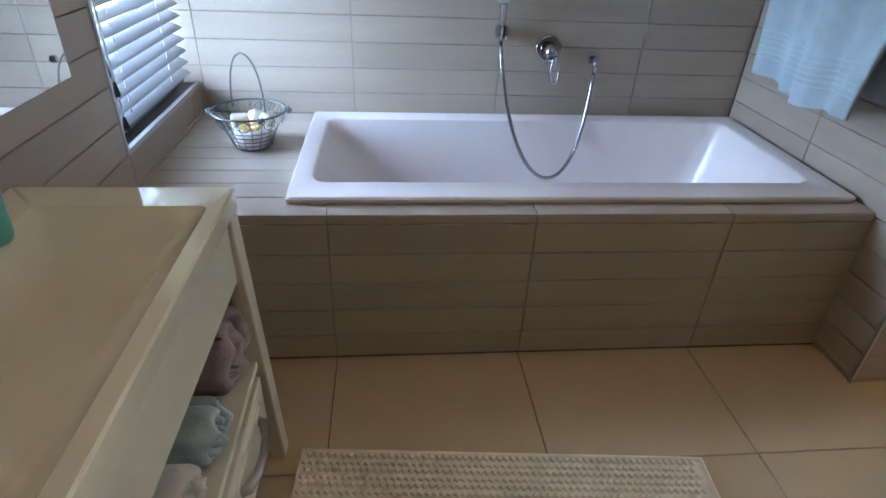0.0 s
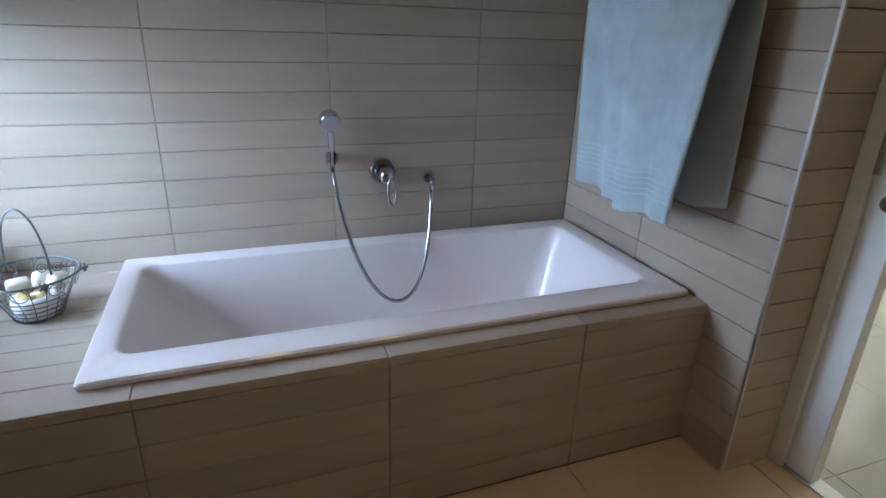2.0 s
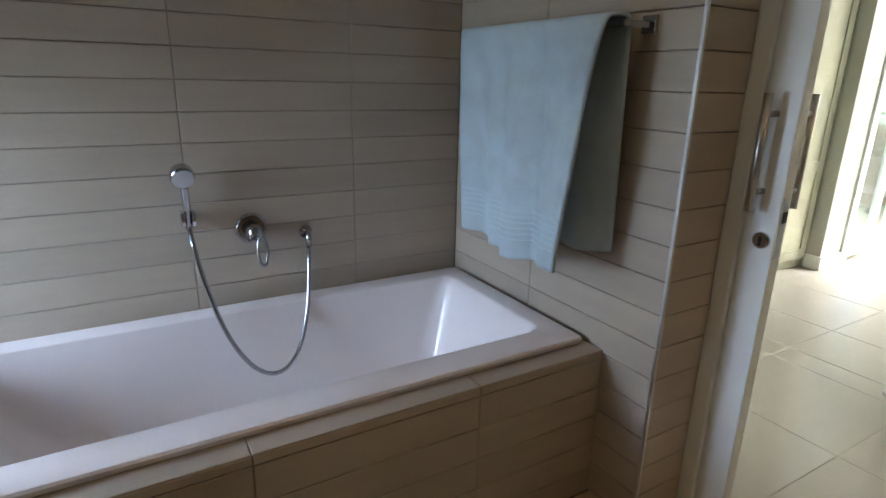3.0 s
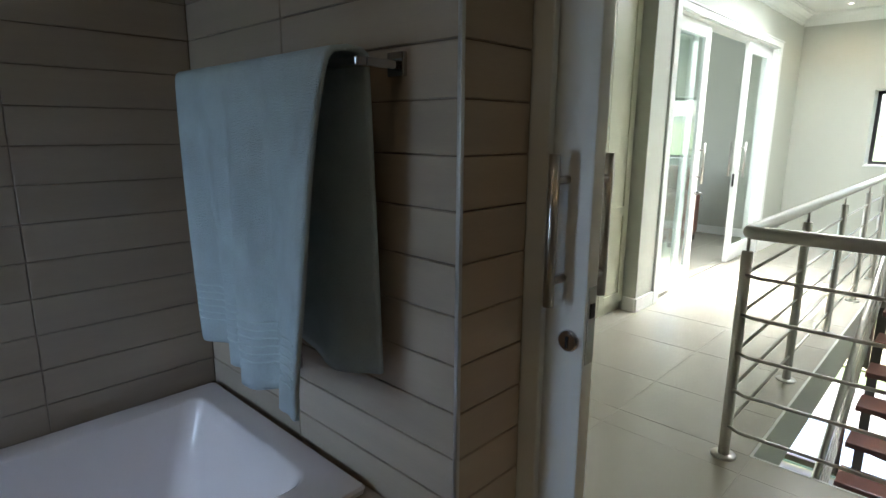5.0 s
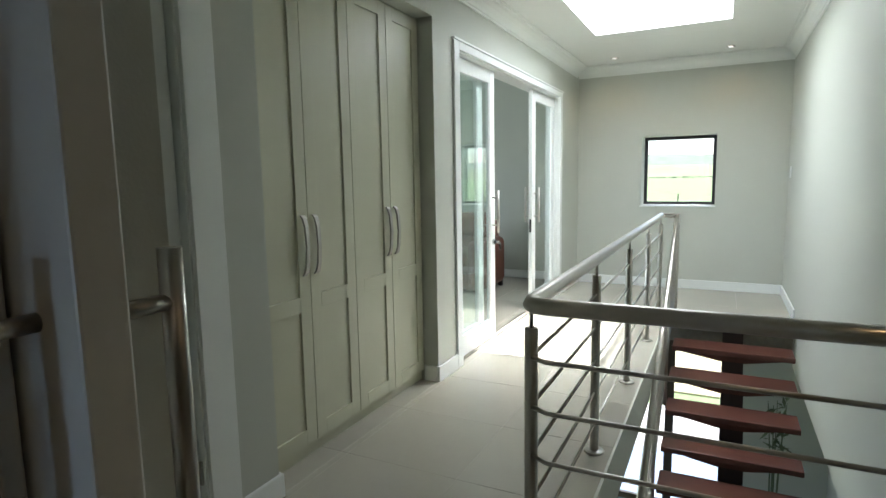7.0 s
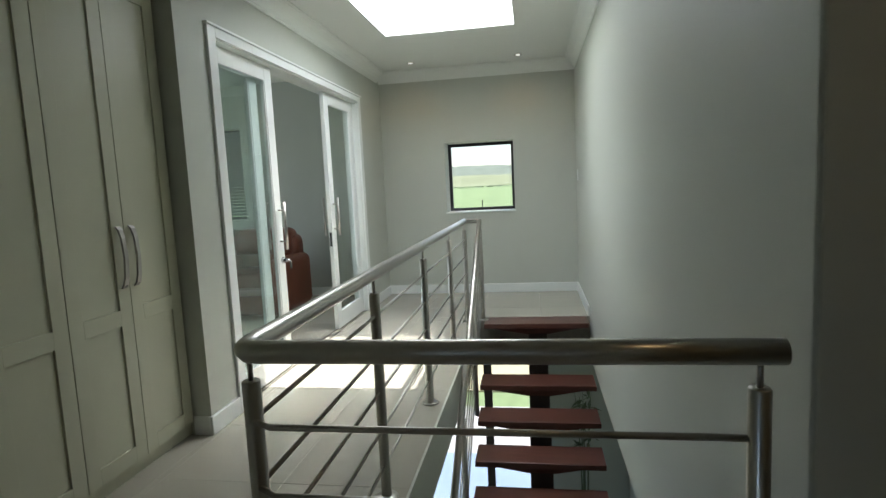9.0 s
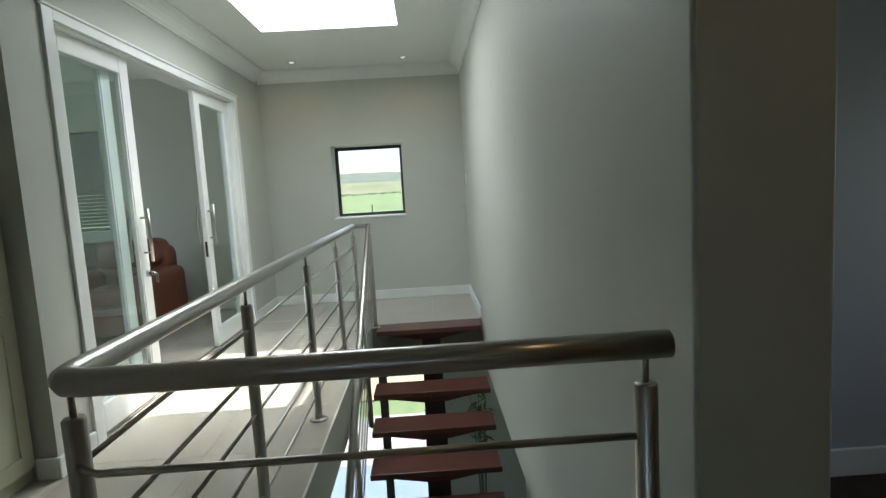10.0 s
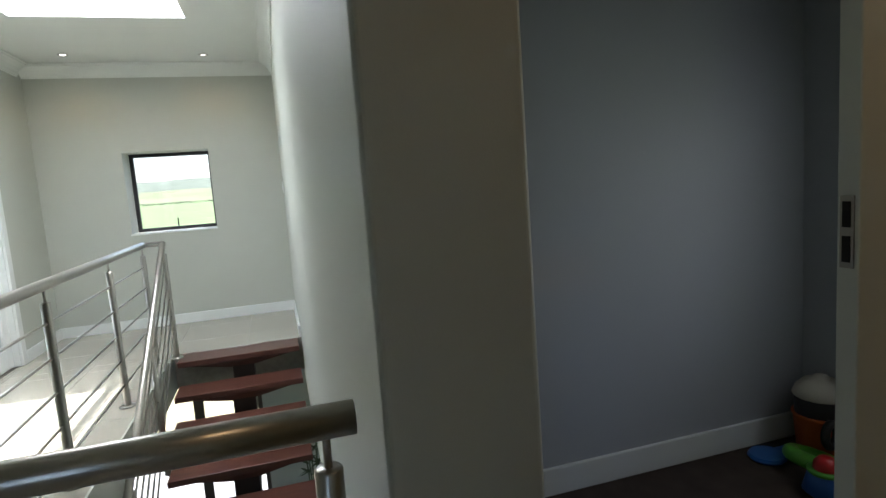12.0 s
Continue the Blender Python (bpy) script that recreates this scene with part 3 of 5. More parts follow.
basin = thing("basin_top", (1.31, 0.6, VZ - 0.045), "glossy white ceramic basin top with rectangular bowl", "basin")
bm = bmesh.new()
bx0, bx1, by0, by1 = WX + 0.09, VX - 0.036, 0.10, VY1 - 0.085
loft(bm, [rounded_rect(WX + 0.003, VX, VY0 - 0.01, VY1 + 0.006, 0.006, VZ - 0.042, 4), rounded_rect(WX + 0.003, VX, VY0 - 0.01, VY1 + 0.006, 0.006, VZ - 0.004, 4), rounded_rect(WX + 0.006, VX - 0.004, VY0 - 0.006, VY1 + 0.002, 0.006, VZ, 4),
          rounded_rect(bx0 - 0.006, bx1 + 0.006, by0 - 0.006, by1 + 0.006, 0.016, VZ, 4), rounded_rect(bx0, bx1, by0, by1, 0.014, VZ - 0.008, 4),
          rounded_rect(bx0 + 0.05, bx1 - 0.07, by0 + 0.10, by1 - 0.11, 0.03, VZ - 0.085, 4), rounded_rect(bx0 + 0.08, bx1 - 0.10, by0 + 0.17, by1 - 0.17, 0.03, VZ - 0.10, 4)], cap_last=True)
smooth(part("bowl", bm, CERAMIC, basin))
bm = bmesh.new()
lathe(bm, [(0, VZ - 0.088), (0.022, VZ - 0.089), (0.03, VZ - 0.093), (0.03, VZ - 0.10)], 1.29, 0.62)
part("drain", bm, CHROME, basin, "chrome drain")
part("tap", boxes((WX + 0.03, WX + 0.06, 0.60, 0.64, VZ, VZ + 0.12), (WX + 0.03, WX + 0.16, 0.605, 0.635, VZ + 0.10, VZ + 0.12), bevel=0.004), CHROME, basin, "chrome basin tap")
tumbler = thing("tumbler", (1.182, 1.035, VZ), "turquoise dimpled stoneware tumbler on the basin top", "tumbler")
bm = bmesh.new()
lathe(bm, [(0, VZ + 0.001), (0.034, VZ + 0.001), (0.037, VZ + 0.01), (0.043, VZ + 0.15), (0.041, VZ + 0.154), (0.038, VZ + 0.15), (0.034, VZ + 0.012), (0, VZ + 0.010)], 1.182, 1.035, 32)
part("cup", bm, TURQUOISE, tumbler)

mirror = thing("wall_mirror", (WX, 0.75, 0.895), "frameless wall mirror with steel fixing studs", "mirror")
part("mirror_glass", boxes((WX, WX + 0.006, -0.05, 1.568, 0.893, 1.85), bevel=0.0015), MIRROR, mirror)
bm = bmesh.new()
tube(bm, [(WX + 0.006, 1.518, 0.945), (WX + 0.011, 1.518, 0.945), (WX + 0.013, 1.518, 0.945)], [0.008, 0.008, 0.006], 16)
part("fixing_stud", bm, CHROME, mirror, "round steel stud")


def towel_roll(name, y, mat, r, length, label, tilt=0, squash=1.0):
    """A terry towel rolled up: a soft spiral of thick cloth with rounded, uneven ends."""
    ob = thing(name, (VX - 0.05, y, 0.346), label, "towel", "rolled towels on the vanity shelf")
    bm = bmesh.new()
    turns, n = 3.1, 150
    thick = (r - 0.008) / turns * 0.93
    rows = []
    for i in range(n + 1):
        t = i / n
        a = t * turns * math.tau + tilt
        mid = 0.008 + (r - 0.008 - thick / 2) * t
        wob = 1 + 0.07 * math.sin(2 * a + y * 40) * t + 0.03 * math.sin(7.3 * a + y * 9)
        end = VX - 0.016 + 0.010 * math.sin(a * 1.7 + y * 31) + 0.006 * math.sin(a * 5.1)
        row = []
        for dx, dr in ((-length, 0.5), (-0.012, 0.5), (-0.003, 0.36), (0.004, 0.0), (-0.003, -0.36), (-0.012, -0.5), (-length, -0.5)):
            rad = max(0.003, mid * wob + thick * dr * 0.96)
            row.append(bm.verts.new((end + dx, y + rad * math.cos(a), 0.3465 + squash * (r * 1.07 + rad * math.sin(a)))))
        rows.append(row)
    for A, B in zip(rows, rows[1:]):
        for q in range(6):
            f = bm.faces.new((A[q], A[q + 1], B[q + 1], B[q]))
            f.smooth = True
    for row in (rows[0], rows[-1]):
        bm.faces.new(row)
    part("terry_roll", bm, mat, ob)
    return ob


yy = VY1 - 0.03
for mat, r, sq, lab in ((MAUVE, 0.098, 1.02, "thick mauve terry towel rolled on the shelf"), (AQUA, 0.064, 1.0, "pale aqua terry hand towel rolled on the shelf"), (CREAM_TERRY, 0.080, 0.95, "cream terry towel rolled on the shelf"),
                        (MAUVE, 0.092, 0.98, "mauve terry towel rolled on the shelf"), (AQUA, 0.066, 1.0, "pale aqua terry towel rolled on the shelf"), ):
    yy -= r * 1.08
    towel_roll("rolled_towel", yy, mat, r, 0.28, lab, yy * 7, sq)
    yy -= r * 1.08

# ---- rug ----
rug = thing("bath_rug", (2.11, 0.85, 0), "cream woven cotton bath rug with honeycomb weave", "rug")
RX0, RX1, RY0, RY1 = 1.57, 2.645, 0.52, 1.168
part("backing", boxes((RX0, RX1, RY0, RY1, 0.001, 0.009), bevel=0.003), RUG, rug)
bm = bmesh.new()
ny, nx = 30, 58
for j in range(ny):
    for i in range(nx):
        cx = RX0 + 0.012 + (i + (0.5 if j % 2 else 0)) * (RX1 - RX0 - 0.03) / nx
        cy = RY0 + 0.012 + j * (RY1 - RY0 - 0.024) / (ny - 1)
        ang = 0.5 if j % 2 else -0.5
        hx, hy, h = 0.0078, 0.0085, 0.0075 + random.uniform(-0.001, 0.001)
        c, s = math.cos(ang), math.sin(ang)
        base = [bm.verts.new((cx + c * a - s * b, cy + s * a + c * b, 0.0085)) for a, b in ((-hx, -hy), (hx, -hy), (hx, hy), (-hx, hy))]
        top = [bm.verts.new((cx + 0.6 * (c * a - s * b), cy + 0.6 * (s * a + c * b), 0.0085 + h)) for a, b in ((-hx, -hy), (hx, -hy), (hx, hy), (-hx, hy))]
        for k in range(4):
            bm.faces.new((base[k], base[(k + 1) % 4], top[(k + 1) % 4], top[k]))
        bm.faces.new(top)
part("weave", bm, RUG, rug)
bm = bmesh.new()
tube(bm, [(RX0, RY0, 0.009), (RX1, RY0, 0.009), (RX1, RY1, 0.009), (RX0, RY1, 0.009)], 0.008, 8, closed=True)
part("hem", bm, RUG, rug)
rug.rotation_euler = (0, 0, radians(-4.5))

# ---- wire basket ----
BX, BY = 1.362, 2.105
basket = thing("wire_basket", (BX, BY, DECK_Z), "grey wire basket with hoop handle and scrolls on ledge", "basket")


def ring_pts(r, z, n=36, wave=0.0, lobes=0):
    return [(BX + r * (1 + wave * math.cos(lobes * a)) * math.cos(a), BY + r * (1 + wave * math.cos(lobes * a)) * math.sin(a), z) for a in [k * math.tau / n for k in range(n)]]


for r, z in ((0.062, 0.004), (0.066, 0.02), (0.074, 0.036), (0.082, 0.052), (0.089, 0.068)):
    bm = bmesh.new()
    tube(bm, ring_pts(r, DECK_Z + z), 0.0016, 6, closed=True)
    part("hoop", bm, WIRE, basket)
bm = bmesh.new()
tube(bm, ring_pts(0.122, DECK_Z + 0.128, 40), 0.0034, 8, closed=True)
part("rim", bm, WIRE, basket)
for k in range(18):
    a = k * math.tau / 18
    bm = bmesh.new()
    tube(bm, [(BX + r * math.cos(a + tw), BY + r * math.sin(a + tw), DECK_Z + z) for r, z, tw in ((0.03, 0.004, 0), (0.062, 0.004, 0), (0.072, 0.03, 0.03), (0.09, 0.07, 0.05), (0.112, 0.112, 0.03), (0.122, 0.128, 0))], 0.0013, 5)
    part("rib", bm, WIRE, basket)
for k in range(8):
    a = k * math.tau / 8
    bm = bmesh.new()
    pts = []
    for i in range(16):
        b = i / 15 * math.tau * 0.95
        rr = 0.021
        u, w = rr * math.cos(b), rr * math.sin(b)
        R = 0.112 + w * 0.35
        pts.append((BX + R * math.cos(a) - u * math.sin(a), BY + R * math.sin(a) + u * math.cos(a), DECK_Z + 0.105 + w))
    tube(bm, pts, 0.0014, 5)
    part("scroll", bm, WIRE, basket)
bm = bmesh.new()
ha = radians(-25)
tube(bm, [(BX + 0.12 * math.cos(t) * math.cos(ha) * 0.55, BY + 0.12 * math.cos(t) * math.sin(ha) * 0.6, DECK_Z + 0.128 + 0.185 * math.sin(t) ** 0.8) for t in [i / 24 * math.pi for i in range(25)]], 0.003, 8)
part("hoop_handle", bm, WIRE, basket)
for sgn in (1, -1):
    bm = bmesh.new()
    tube(bm, [(BX + 0.065 * math.cos(ha) + sgn * 0.018 + 0.016 * (1 - i / 30) * math.cos(i * 0.45), BY + 0.065 * math.sin(ha), DECK_Z + 0.148 + 0.016 * (1 - i / 30) * math.sin(i * 0.45)) for i in range(26)], 0.0014, 5)
    part("handle_scroll", bm, WIRE, basket)
for a in (0.1, 3.3, 5.2):
    px, py = BX + 0.128 * math.cos(a), BY + 0.128 * math.sin(a)
    bm = bmesh.new()
    for q in range(5):
        b = q * math.tau / 5
        tube(bm, [(px, py, DECK_Z + 0.125), (px + 0.012 * math.cos(b), py + 0.004, DECK_Z + 0.125 + 0.012 * math.sin(b))], [0.003, 0.005], 6)
    part("wire_flower", bm, WIRE, basket)
candle = thing("candle", (BX, BY - 0.01, DECK_Z + 0.006), "white candle jar with dried flowers in basket", "candle")
bm = bmesh.new()
lathe(bm, [(0, DECK_Z + 0.006), (0.047, DECK_Z + 0.006), (0.054, DECK_Z + 0.012), (0.055, DECK_Z + 0.022), (0.053, DECK_Z + 0.024), (0.055, DECK_Z + 0.027), (0.056, DECK_Z + 0.04), (0.053, DECK_Z + 0.043), (0.056, DECK_Z + 0.046), (0.056, DECK_Z + 0.062), (0.05, DECK_Z + 0.066), (0, DECK_Z + 0.067)], BX, BY - 0.01, 32)
part("jar", bm, ROPE, candle)
bm = bmesh.new()
for k in range(9):
    a = k * 0.7
    lathe(bm, [(0, DECK_Z + 0.078), (0.010, DECK_Z + 0.074), (0.011, DECK_Z + 0.067)], BX + 0.028 * math.cos(a), BY - 0.01 + 0.028 * math.sin(a), 8)
part("dried_flowers", bm, YELLOW, candle, "yellow dried flowers")
for k, (ox, oy, rz) in enumerate(((-0.045, 0.035, 0.4), (0.04, 0.045, 1.2), (0.0, 0.065, 2.2))):
    bm = bmesh.new()
    box(bm, -0.03, 0.03, -0.02, 0.02, 0, 0.05, 0.012, 3)
    bmesh.ops.rotate(bm, verts=bm.verts, cent=(0, 0, 0), matrix=Euler((0.3, 0.2 * k, rz)).to_matrix())
    bmesh.ops.translate(bm, verts=bm.verts, vec=(BX + ox, BY + oy, DECK_Z + 0.055))
    smooth(solid("soap_bar", bm, SOAP, "ivory soap bar lying in wire basket", "soap", group="soaps in the basket"))

# ---- pocket door of the bathroom ----


def pull_handle(parent, x, y, z0, z1, side, r=0.011, off=0.055):
    """A straight steel pull with two standoffs, on a leaf face at x; side is the way it stands off."""
    bm = bmesh.new()
    hx = x + side * off
    tube(bm, [(hx, y, z0), (hx, y, z1)], r, 16)
    h = part("pull_handle", bm, STEEL, parent, "brushed steel bar handle")
    for z in (z0 + 0.05, z1 - 0.05):
        bm = bmesh.new()
        tube(bm, [(x, y, z), (hx, y, z)], r * 0.75, 12)
        part("standoff", bm, STEEL, h)
    return h


LX0, LX1, LEDGE = 3.546, 3.588, 1.264
door_1 = tagged(thing("door_1", (3.567, 1.6, 0.005), "white sliding pocket door standing open with steel pulls", "door"), kind="structure")
part("leaf", boxes((LX0, LX1, LEDGE, 2.12, 0.006, 2.06), bevel=0.003), WHITE, door_1)
pull_handle(door_1, LX0, LEDGE + 0.056, 0.997, 1.295, -1, off=0.050)
pull_handle(door_1, LX1, LEDGE + 0.024, 0.997, 1.295, 1, off=0.058)
bm = bmesh.new()
tube(bm, [(LX0, LEDGE + 0.034, 0.918), (LX0 - 0.006, LEDGE + 0.034, 0.918), (LX0 - 0.009, LEDGE + 0.034, 0.918)], [0.023, 0.023, 0.019], 24)
lock = part("lock_rosette", bm, CHROME, door_1, "round chrome lock rosette")
part("key_slot", boxes((LX0 - 0.011, LX0 - 0.008, LEDGE + 0.031, LEDGE + 0.037, 0.904, 0.928)), BLACK, lock)
part("edge_plate", boxes((LX0 + 0.006, LX1 - 0.006, LEDGE - 0.002, LEDGE + 0.002, 0.872, 1.035)), NICKEL, door_1, "satin nickel latch plate")
part("latch_bolt", boxes((LX0 + 0.012, LX1 - 0.012, LEDGE - 0.004, LEDGE, 0.97, 1.0)), BLACK, door_1)

# ---- landing structure ----
structure("floor_landing", boxes((3.60, WELL[0], -1.7, LN + 0.2, -0.30, -0.0018), (WELL[0], WELL[1], WELL[3], LN + 0.2, -0.30, -0.0018), (WELL[1], LE, LS, LN + 0.2, -0.30, -0.0018),
                                  (4.6, LE, LN + 0.2, 6.6, -0.30, -0.0018)), HALL_GROUT, "ivory tiled landing floor round the stairwell", "floor")
structure("trim_well_edge", boxes((WELL[0], WELL[1], WELL[3] - 0.012, WELL[3], -0.30, 0.0), (WELL[0], WELL[0] + 0.012, WELL[2], WELL[3] - 0.012, -0.30, 0.0)), WALL, "grey painted slab edge of the stairwell", "trim")
N0, N1 = LN, LN + 0.16
SDX0, SDX1, SDZ = 6.905, 9.61, 2.235
for nm, b in (("wall_pier_near", (4.67, 5.02, N0, N1, -0.006, CEIL_Z)), ("wall_over_passage_door", (3.84, 4.67, N0, N1, 2.06, CEIL_Z)), ("wall_passage_end", (3.72, 3.84, N0, N1, -0.006, CEIL_Z)), ("wall_over_cupboard", (5.02, 6.545, N0, N1, 2.36, CEIL_Z)),
              ("wall_pier", (6.545, SDX0, N0, N1, -0.006, CEIL_Z)), ("wall_over_sliding_door", (SDX0, SDX1, N0, N1, SDZ, CEIL_Z)), ("wall_north_end", (SDX1, LE, N0, N1, -0.006, CEIL_Z))):
    structure(nm, boxes(b), WALL, "warm grey painted landing wall", "wall")
door_7 = tagged(thing("door_7", (4.25, N0 + 0.06, 0.005), "white closed door in the passage wall", "door"), kind="structure")
part("leaf", boxes((3.86, 4.645, N0 + 0.03, N0 + 0.07, 0.006, 2.03), bevel=0.003), WHITE, door_7)
part("hinge", boxes((4.646, 4.660, N0 + 0.016, N0 + 0.03, 0.24, 0.33), bevel=0.002), NICKEL, door_7, "satin nickel hinge")
structure("trim_passage_door", boxes((4.662, 4.80, N0 - 0.018, N0 + 0.002, 0, 2.14), (3.72, 3.85, N0 - 0.018, N0 + 0.002, 0, 2.14), (3.85, 4.662, N0 - 0.018, N0 + 0.002, 2.045, 2.14), (4.655, 4.675, N0 + 0.002, N1, 0, 2.06), (3.835, 3.855, N0 + 0.002, N1, 0, 2.06), bevel=0.003), WHITE, "white painted door architrave", "trim")
structure("wall_cupboard_recess", boxes((4.98, 6.6, 3.15, 3.25, -0.006, CEIL_Z), (4.97, 5.02, N1, 3.15, -0.006, CEIL_Z), (6.555, 6.62, N1, 3.15, -0.006, CEIL_Z)), WALL, "plain back of the cupboard recess", "wall")
WY0, WY1, WZ0, WZ1 = 0.918, 1.735, 0.985, 1.818
structure("wall_landing_east", boxes((LE, LE + 0.36, LS - 0.2, WY0, -0.3, CEIL_Z), (LE, LE + 0.36, WY1, LN + 0.16, -0.3, CEIL_Z), (LE, LE + 0.36, WY0, WY1, -0.3, WZ0), (LE, LE + 0.36, WY0, WY1, WZ1, CEIL_Z)),
          WALL, "warm grey painted end wall with a small window", "wall")
bm = boxes((4.90, LE, -0.06, LS, -0.42, CEIL_Z))
es = [e for e in bm.edges if abs(e.verts[0].co.x - 4.90) < 1e-4 and abs(e.verts[1].co.x - 4.90) < 1e-4 and abs(e.verts[0].co.z - e.verts[1].co.z) > 1]
bmesh.ops.bevel(bm, geom=es, offset=0.012, segments=4, affect="EDGES", profile=0.5)
structure("wall_landing_south", bm, WALL, "warm grey painted wall along the staircase with rounded end", "wall")
SK = (7.62, 8.94, 0.82, 1.98)
structure("ceiling_landing", boxes((3.46, SK[0], -1.7, LN + 0.16, CEIL_Z, CEIL_Z + 0.1), (SK[1], LE + 0.3, -1.7, LN + 0.16, CEIL_Z, CEIL_Z + 0.1), (SK[0], SK[1], -1.7, SK[2], CEIL_Z, CEIL_Z + 0.1), (SK[0], SK[1], SK[3], LN + 0.16, CEIL_Z, CEIL_Z + 0.1)),
          CEIL, "white landing ceiling with a skylight opening", "ceiling")
structure("skylight_shaft", boxes((SK[0] - 0.1, SK[0], SK[2] - 0.1, SK[3] + 0.1, CEIL_Z + 0.1, 3.05), (SK[1], SK[1] + 0.1, SK[2] - 0.1, SK[3] + 0.1, CEIL_Z + 0.1, 3.05), (SK[0], SK[1], SK[2] - 0.1, SK[2], CEIL_Z + 0.1, 3.05), (SK[0], SK[1], SK[3], SK[3] + 0.1, CEIL_Z + 0.1, 3.05)),
          CEIL, "white lined skylight shaft", "skylight")
structure("roof", boxes((0.6, SK[0] - 0.1, -3.6, 7.0, 2.95, 3.05), (SK[1] + 0.1, 11.0, -3.6, 7.0, 2.95, 3.05), (SK[0] - 0.1, SK[1] + 0.1, -3.6, SK[2] - 0.1, 2.95, 3.05), (SK[0] - 0.1, SK[1] + 0.1, SK[3] + 0.1, 7.0, 2.95, 3.05)), ROOF, "flat roof over the house", "roof")
sk_pane = structure("skylight_pane", boxes((SK[0] - 0.05, SK[1] + 0.05, SK[2] - 0.05, SK[3] + 0.05, 3.06, 3.068)), GLASS, "clear flat skylight pane", "skylight")
sk_pane.visible_shadow = False


def cornice(name, a, b, inward):
    """A coved cornice from a to b under the ceiling; inward is the way into the room."""
    a, b, inward = Vector(a), Vector(b), Vector(inward)
    prof = [(0.0, -0.125), (0.012, -0.125), (0.014, -0.112), (0.022, -0.108), (0.03, -0.085), (0.05, -0.055), (0.08, -0.032), (0.098, -0.024), (0.102, -0.014), (0.115, -0.012), (0.115, -0.002), (0.0, -0.002)]
    bm = bmesh.new()
    r = [[bm.verts.new(p + inward * u + Vector((0, 0, CEIL_Z + w))) for u, w in prof] for p in (a, b)]
    for k in range(len(prof)):
        j = (k + 1) % len(prof)
        bm.faces.new((r[0][k], r[0][j], r[1][j], r[1][k]))
    bm.faces.new(r[0])
    bm.faces.new(r[1][::-1])
    structure(name, bm, CEIL, "white coved ceiling cornice", "cornice")


cornice("cornice_north", (3.62, LN, 0), (LE - 0.117, LN, 0), (0, -1, 0))
cornice("cornice_east", (LE, LS, 0), (LE, LN, 0), (-1, 0, 0))
cornice("cornice_south", (4.90, LS, 0), (LE - 0.117, LS, 0), (0, 1, 0))


def skirting(name, x0, x1, y0, y1, h=0.105, mat=None):
    structure(name, boxes((x0, x1, y0, y1, -0.002, h), bevel=0.005), mat or WHITE, "white painted skirting board", "baseboard")


skirting("baseboard_pier_near", 4.80, 5.035, LN - 0.018, LN)
skirting("baseboard_pier_near_end", 5.02, 5.038, LN, LN + 0.10)
skirting("baseboard_pier", 6.527, 6.83, LN - 0.018, LN)
skirting("baseboard_pier_end", 6.527, 6.545, LN, LN + 0.10)
skirting("baseboard_north_end", 9.69, LE - 0.018, LN - 0.018, LN)
skirting("baseboard_east", LE - 0.018, LE, LS, LN)
skirting("baseboard_south", 9.24, LE - 0.018, LS, LS + 0.018)

# end window
window_2 = tagged(thing("window_2", (10.86, 1.33, WZ0), "small black aluminium window at the landing's end", "window"), kind="structure")
fx0, fx1 = LE + 0.30, LE + 0.34
fw = 0.038
part("window_frame", boxes((fx0, fx1, WY0, WY0 + fw, WZ0, WZ1), (fx0, fx1, WY1 - fw, WY1, WZ0, WZ1), (fx0, fx1, WY0 + fw, WY1 - fw, WZ0, WZ0 + fw), (fx0, fx1, WY0 + fw, WY1 - fw, WZ1 - fw, WZ1)), BLACK_ALU, window_2)
p2 = part("pane", boxes((fx0 + 0.015, fx0 + 0.021, WY0 + fw, WY1 - fw, WZ0 + fw, WZ1 - fw)), GLASS, window_2)
p2.visible_shadow = False
part("stay_handle", boxes((fx0 - 0.012, fx0, 1.325, 1.337, WZ0 + 0.03, WZ0 + 0.13), bevel=0.002), BLACK_ALU, window_2)
part("window_sill", boxes((LE - 0.012, fx0, WY0 - 0.01, WY1 + 0.01, WZ0 - 0.012, WZ0 + 0.003), bevel=0.002), WHITE, window_2)

# ---- downlights ----


def downlight(x, y, z, on=False):
    ob = thing("downlight", (x, y, z), "small recessed ceiling downlight with steel ring", "downlight", "recessed ceiling downlights")
    bm = bmesh.new()
    lathe(bm, [(0.026, z - 0.001), (0.03, z - 0.004), (0.042, z - 0.003), (0.044, z)], x, y, 24)
    part("trim_ring", bm, NICKEL, ob)
    bm = bmesh.new()
    lathe(bm, [(0, z - 0.0015), (0.026, z - 0.001)], x, y, 16)
    part("bulb", bm, {0: WHITE, 1: LAMP_ON, 2: LAMP_DIM}[int(on)], ob)


# The last fitting, in the passage, is added out of view with its fill
for x, y in ((10.10, 2.0), (10.13, 0.82), (4.22, -0.75)):
    downlight(x, y, CEIL_Z - 0.001, 2)
for x, y in ((1.9, 0.2), (2.75, 0.2), (1.9, 1.3), (2.75, 1.3)):
    downlight(x, y, 2.499, True)

switch = thing("light_switch", (10.28, LS, 1.30), "small white light switch on the landing wall", "light switch")
part("plate", boxes((10.24, 10.32, LS, LS + 0.008, 1.30, 1.42), bevel=0.002), WHITE, switch)
part("rocker", boxes((10.262, 10.298, LS + 0.007, LS + 0.013, 1.335, 1.385), bevel=0.002), WHITE, switch)

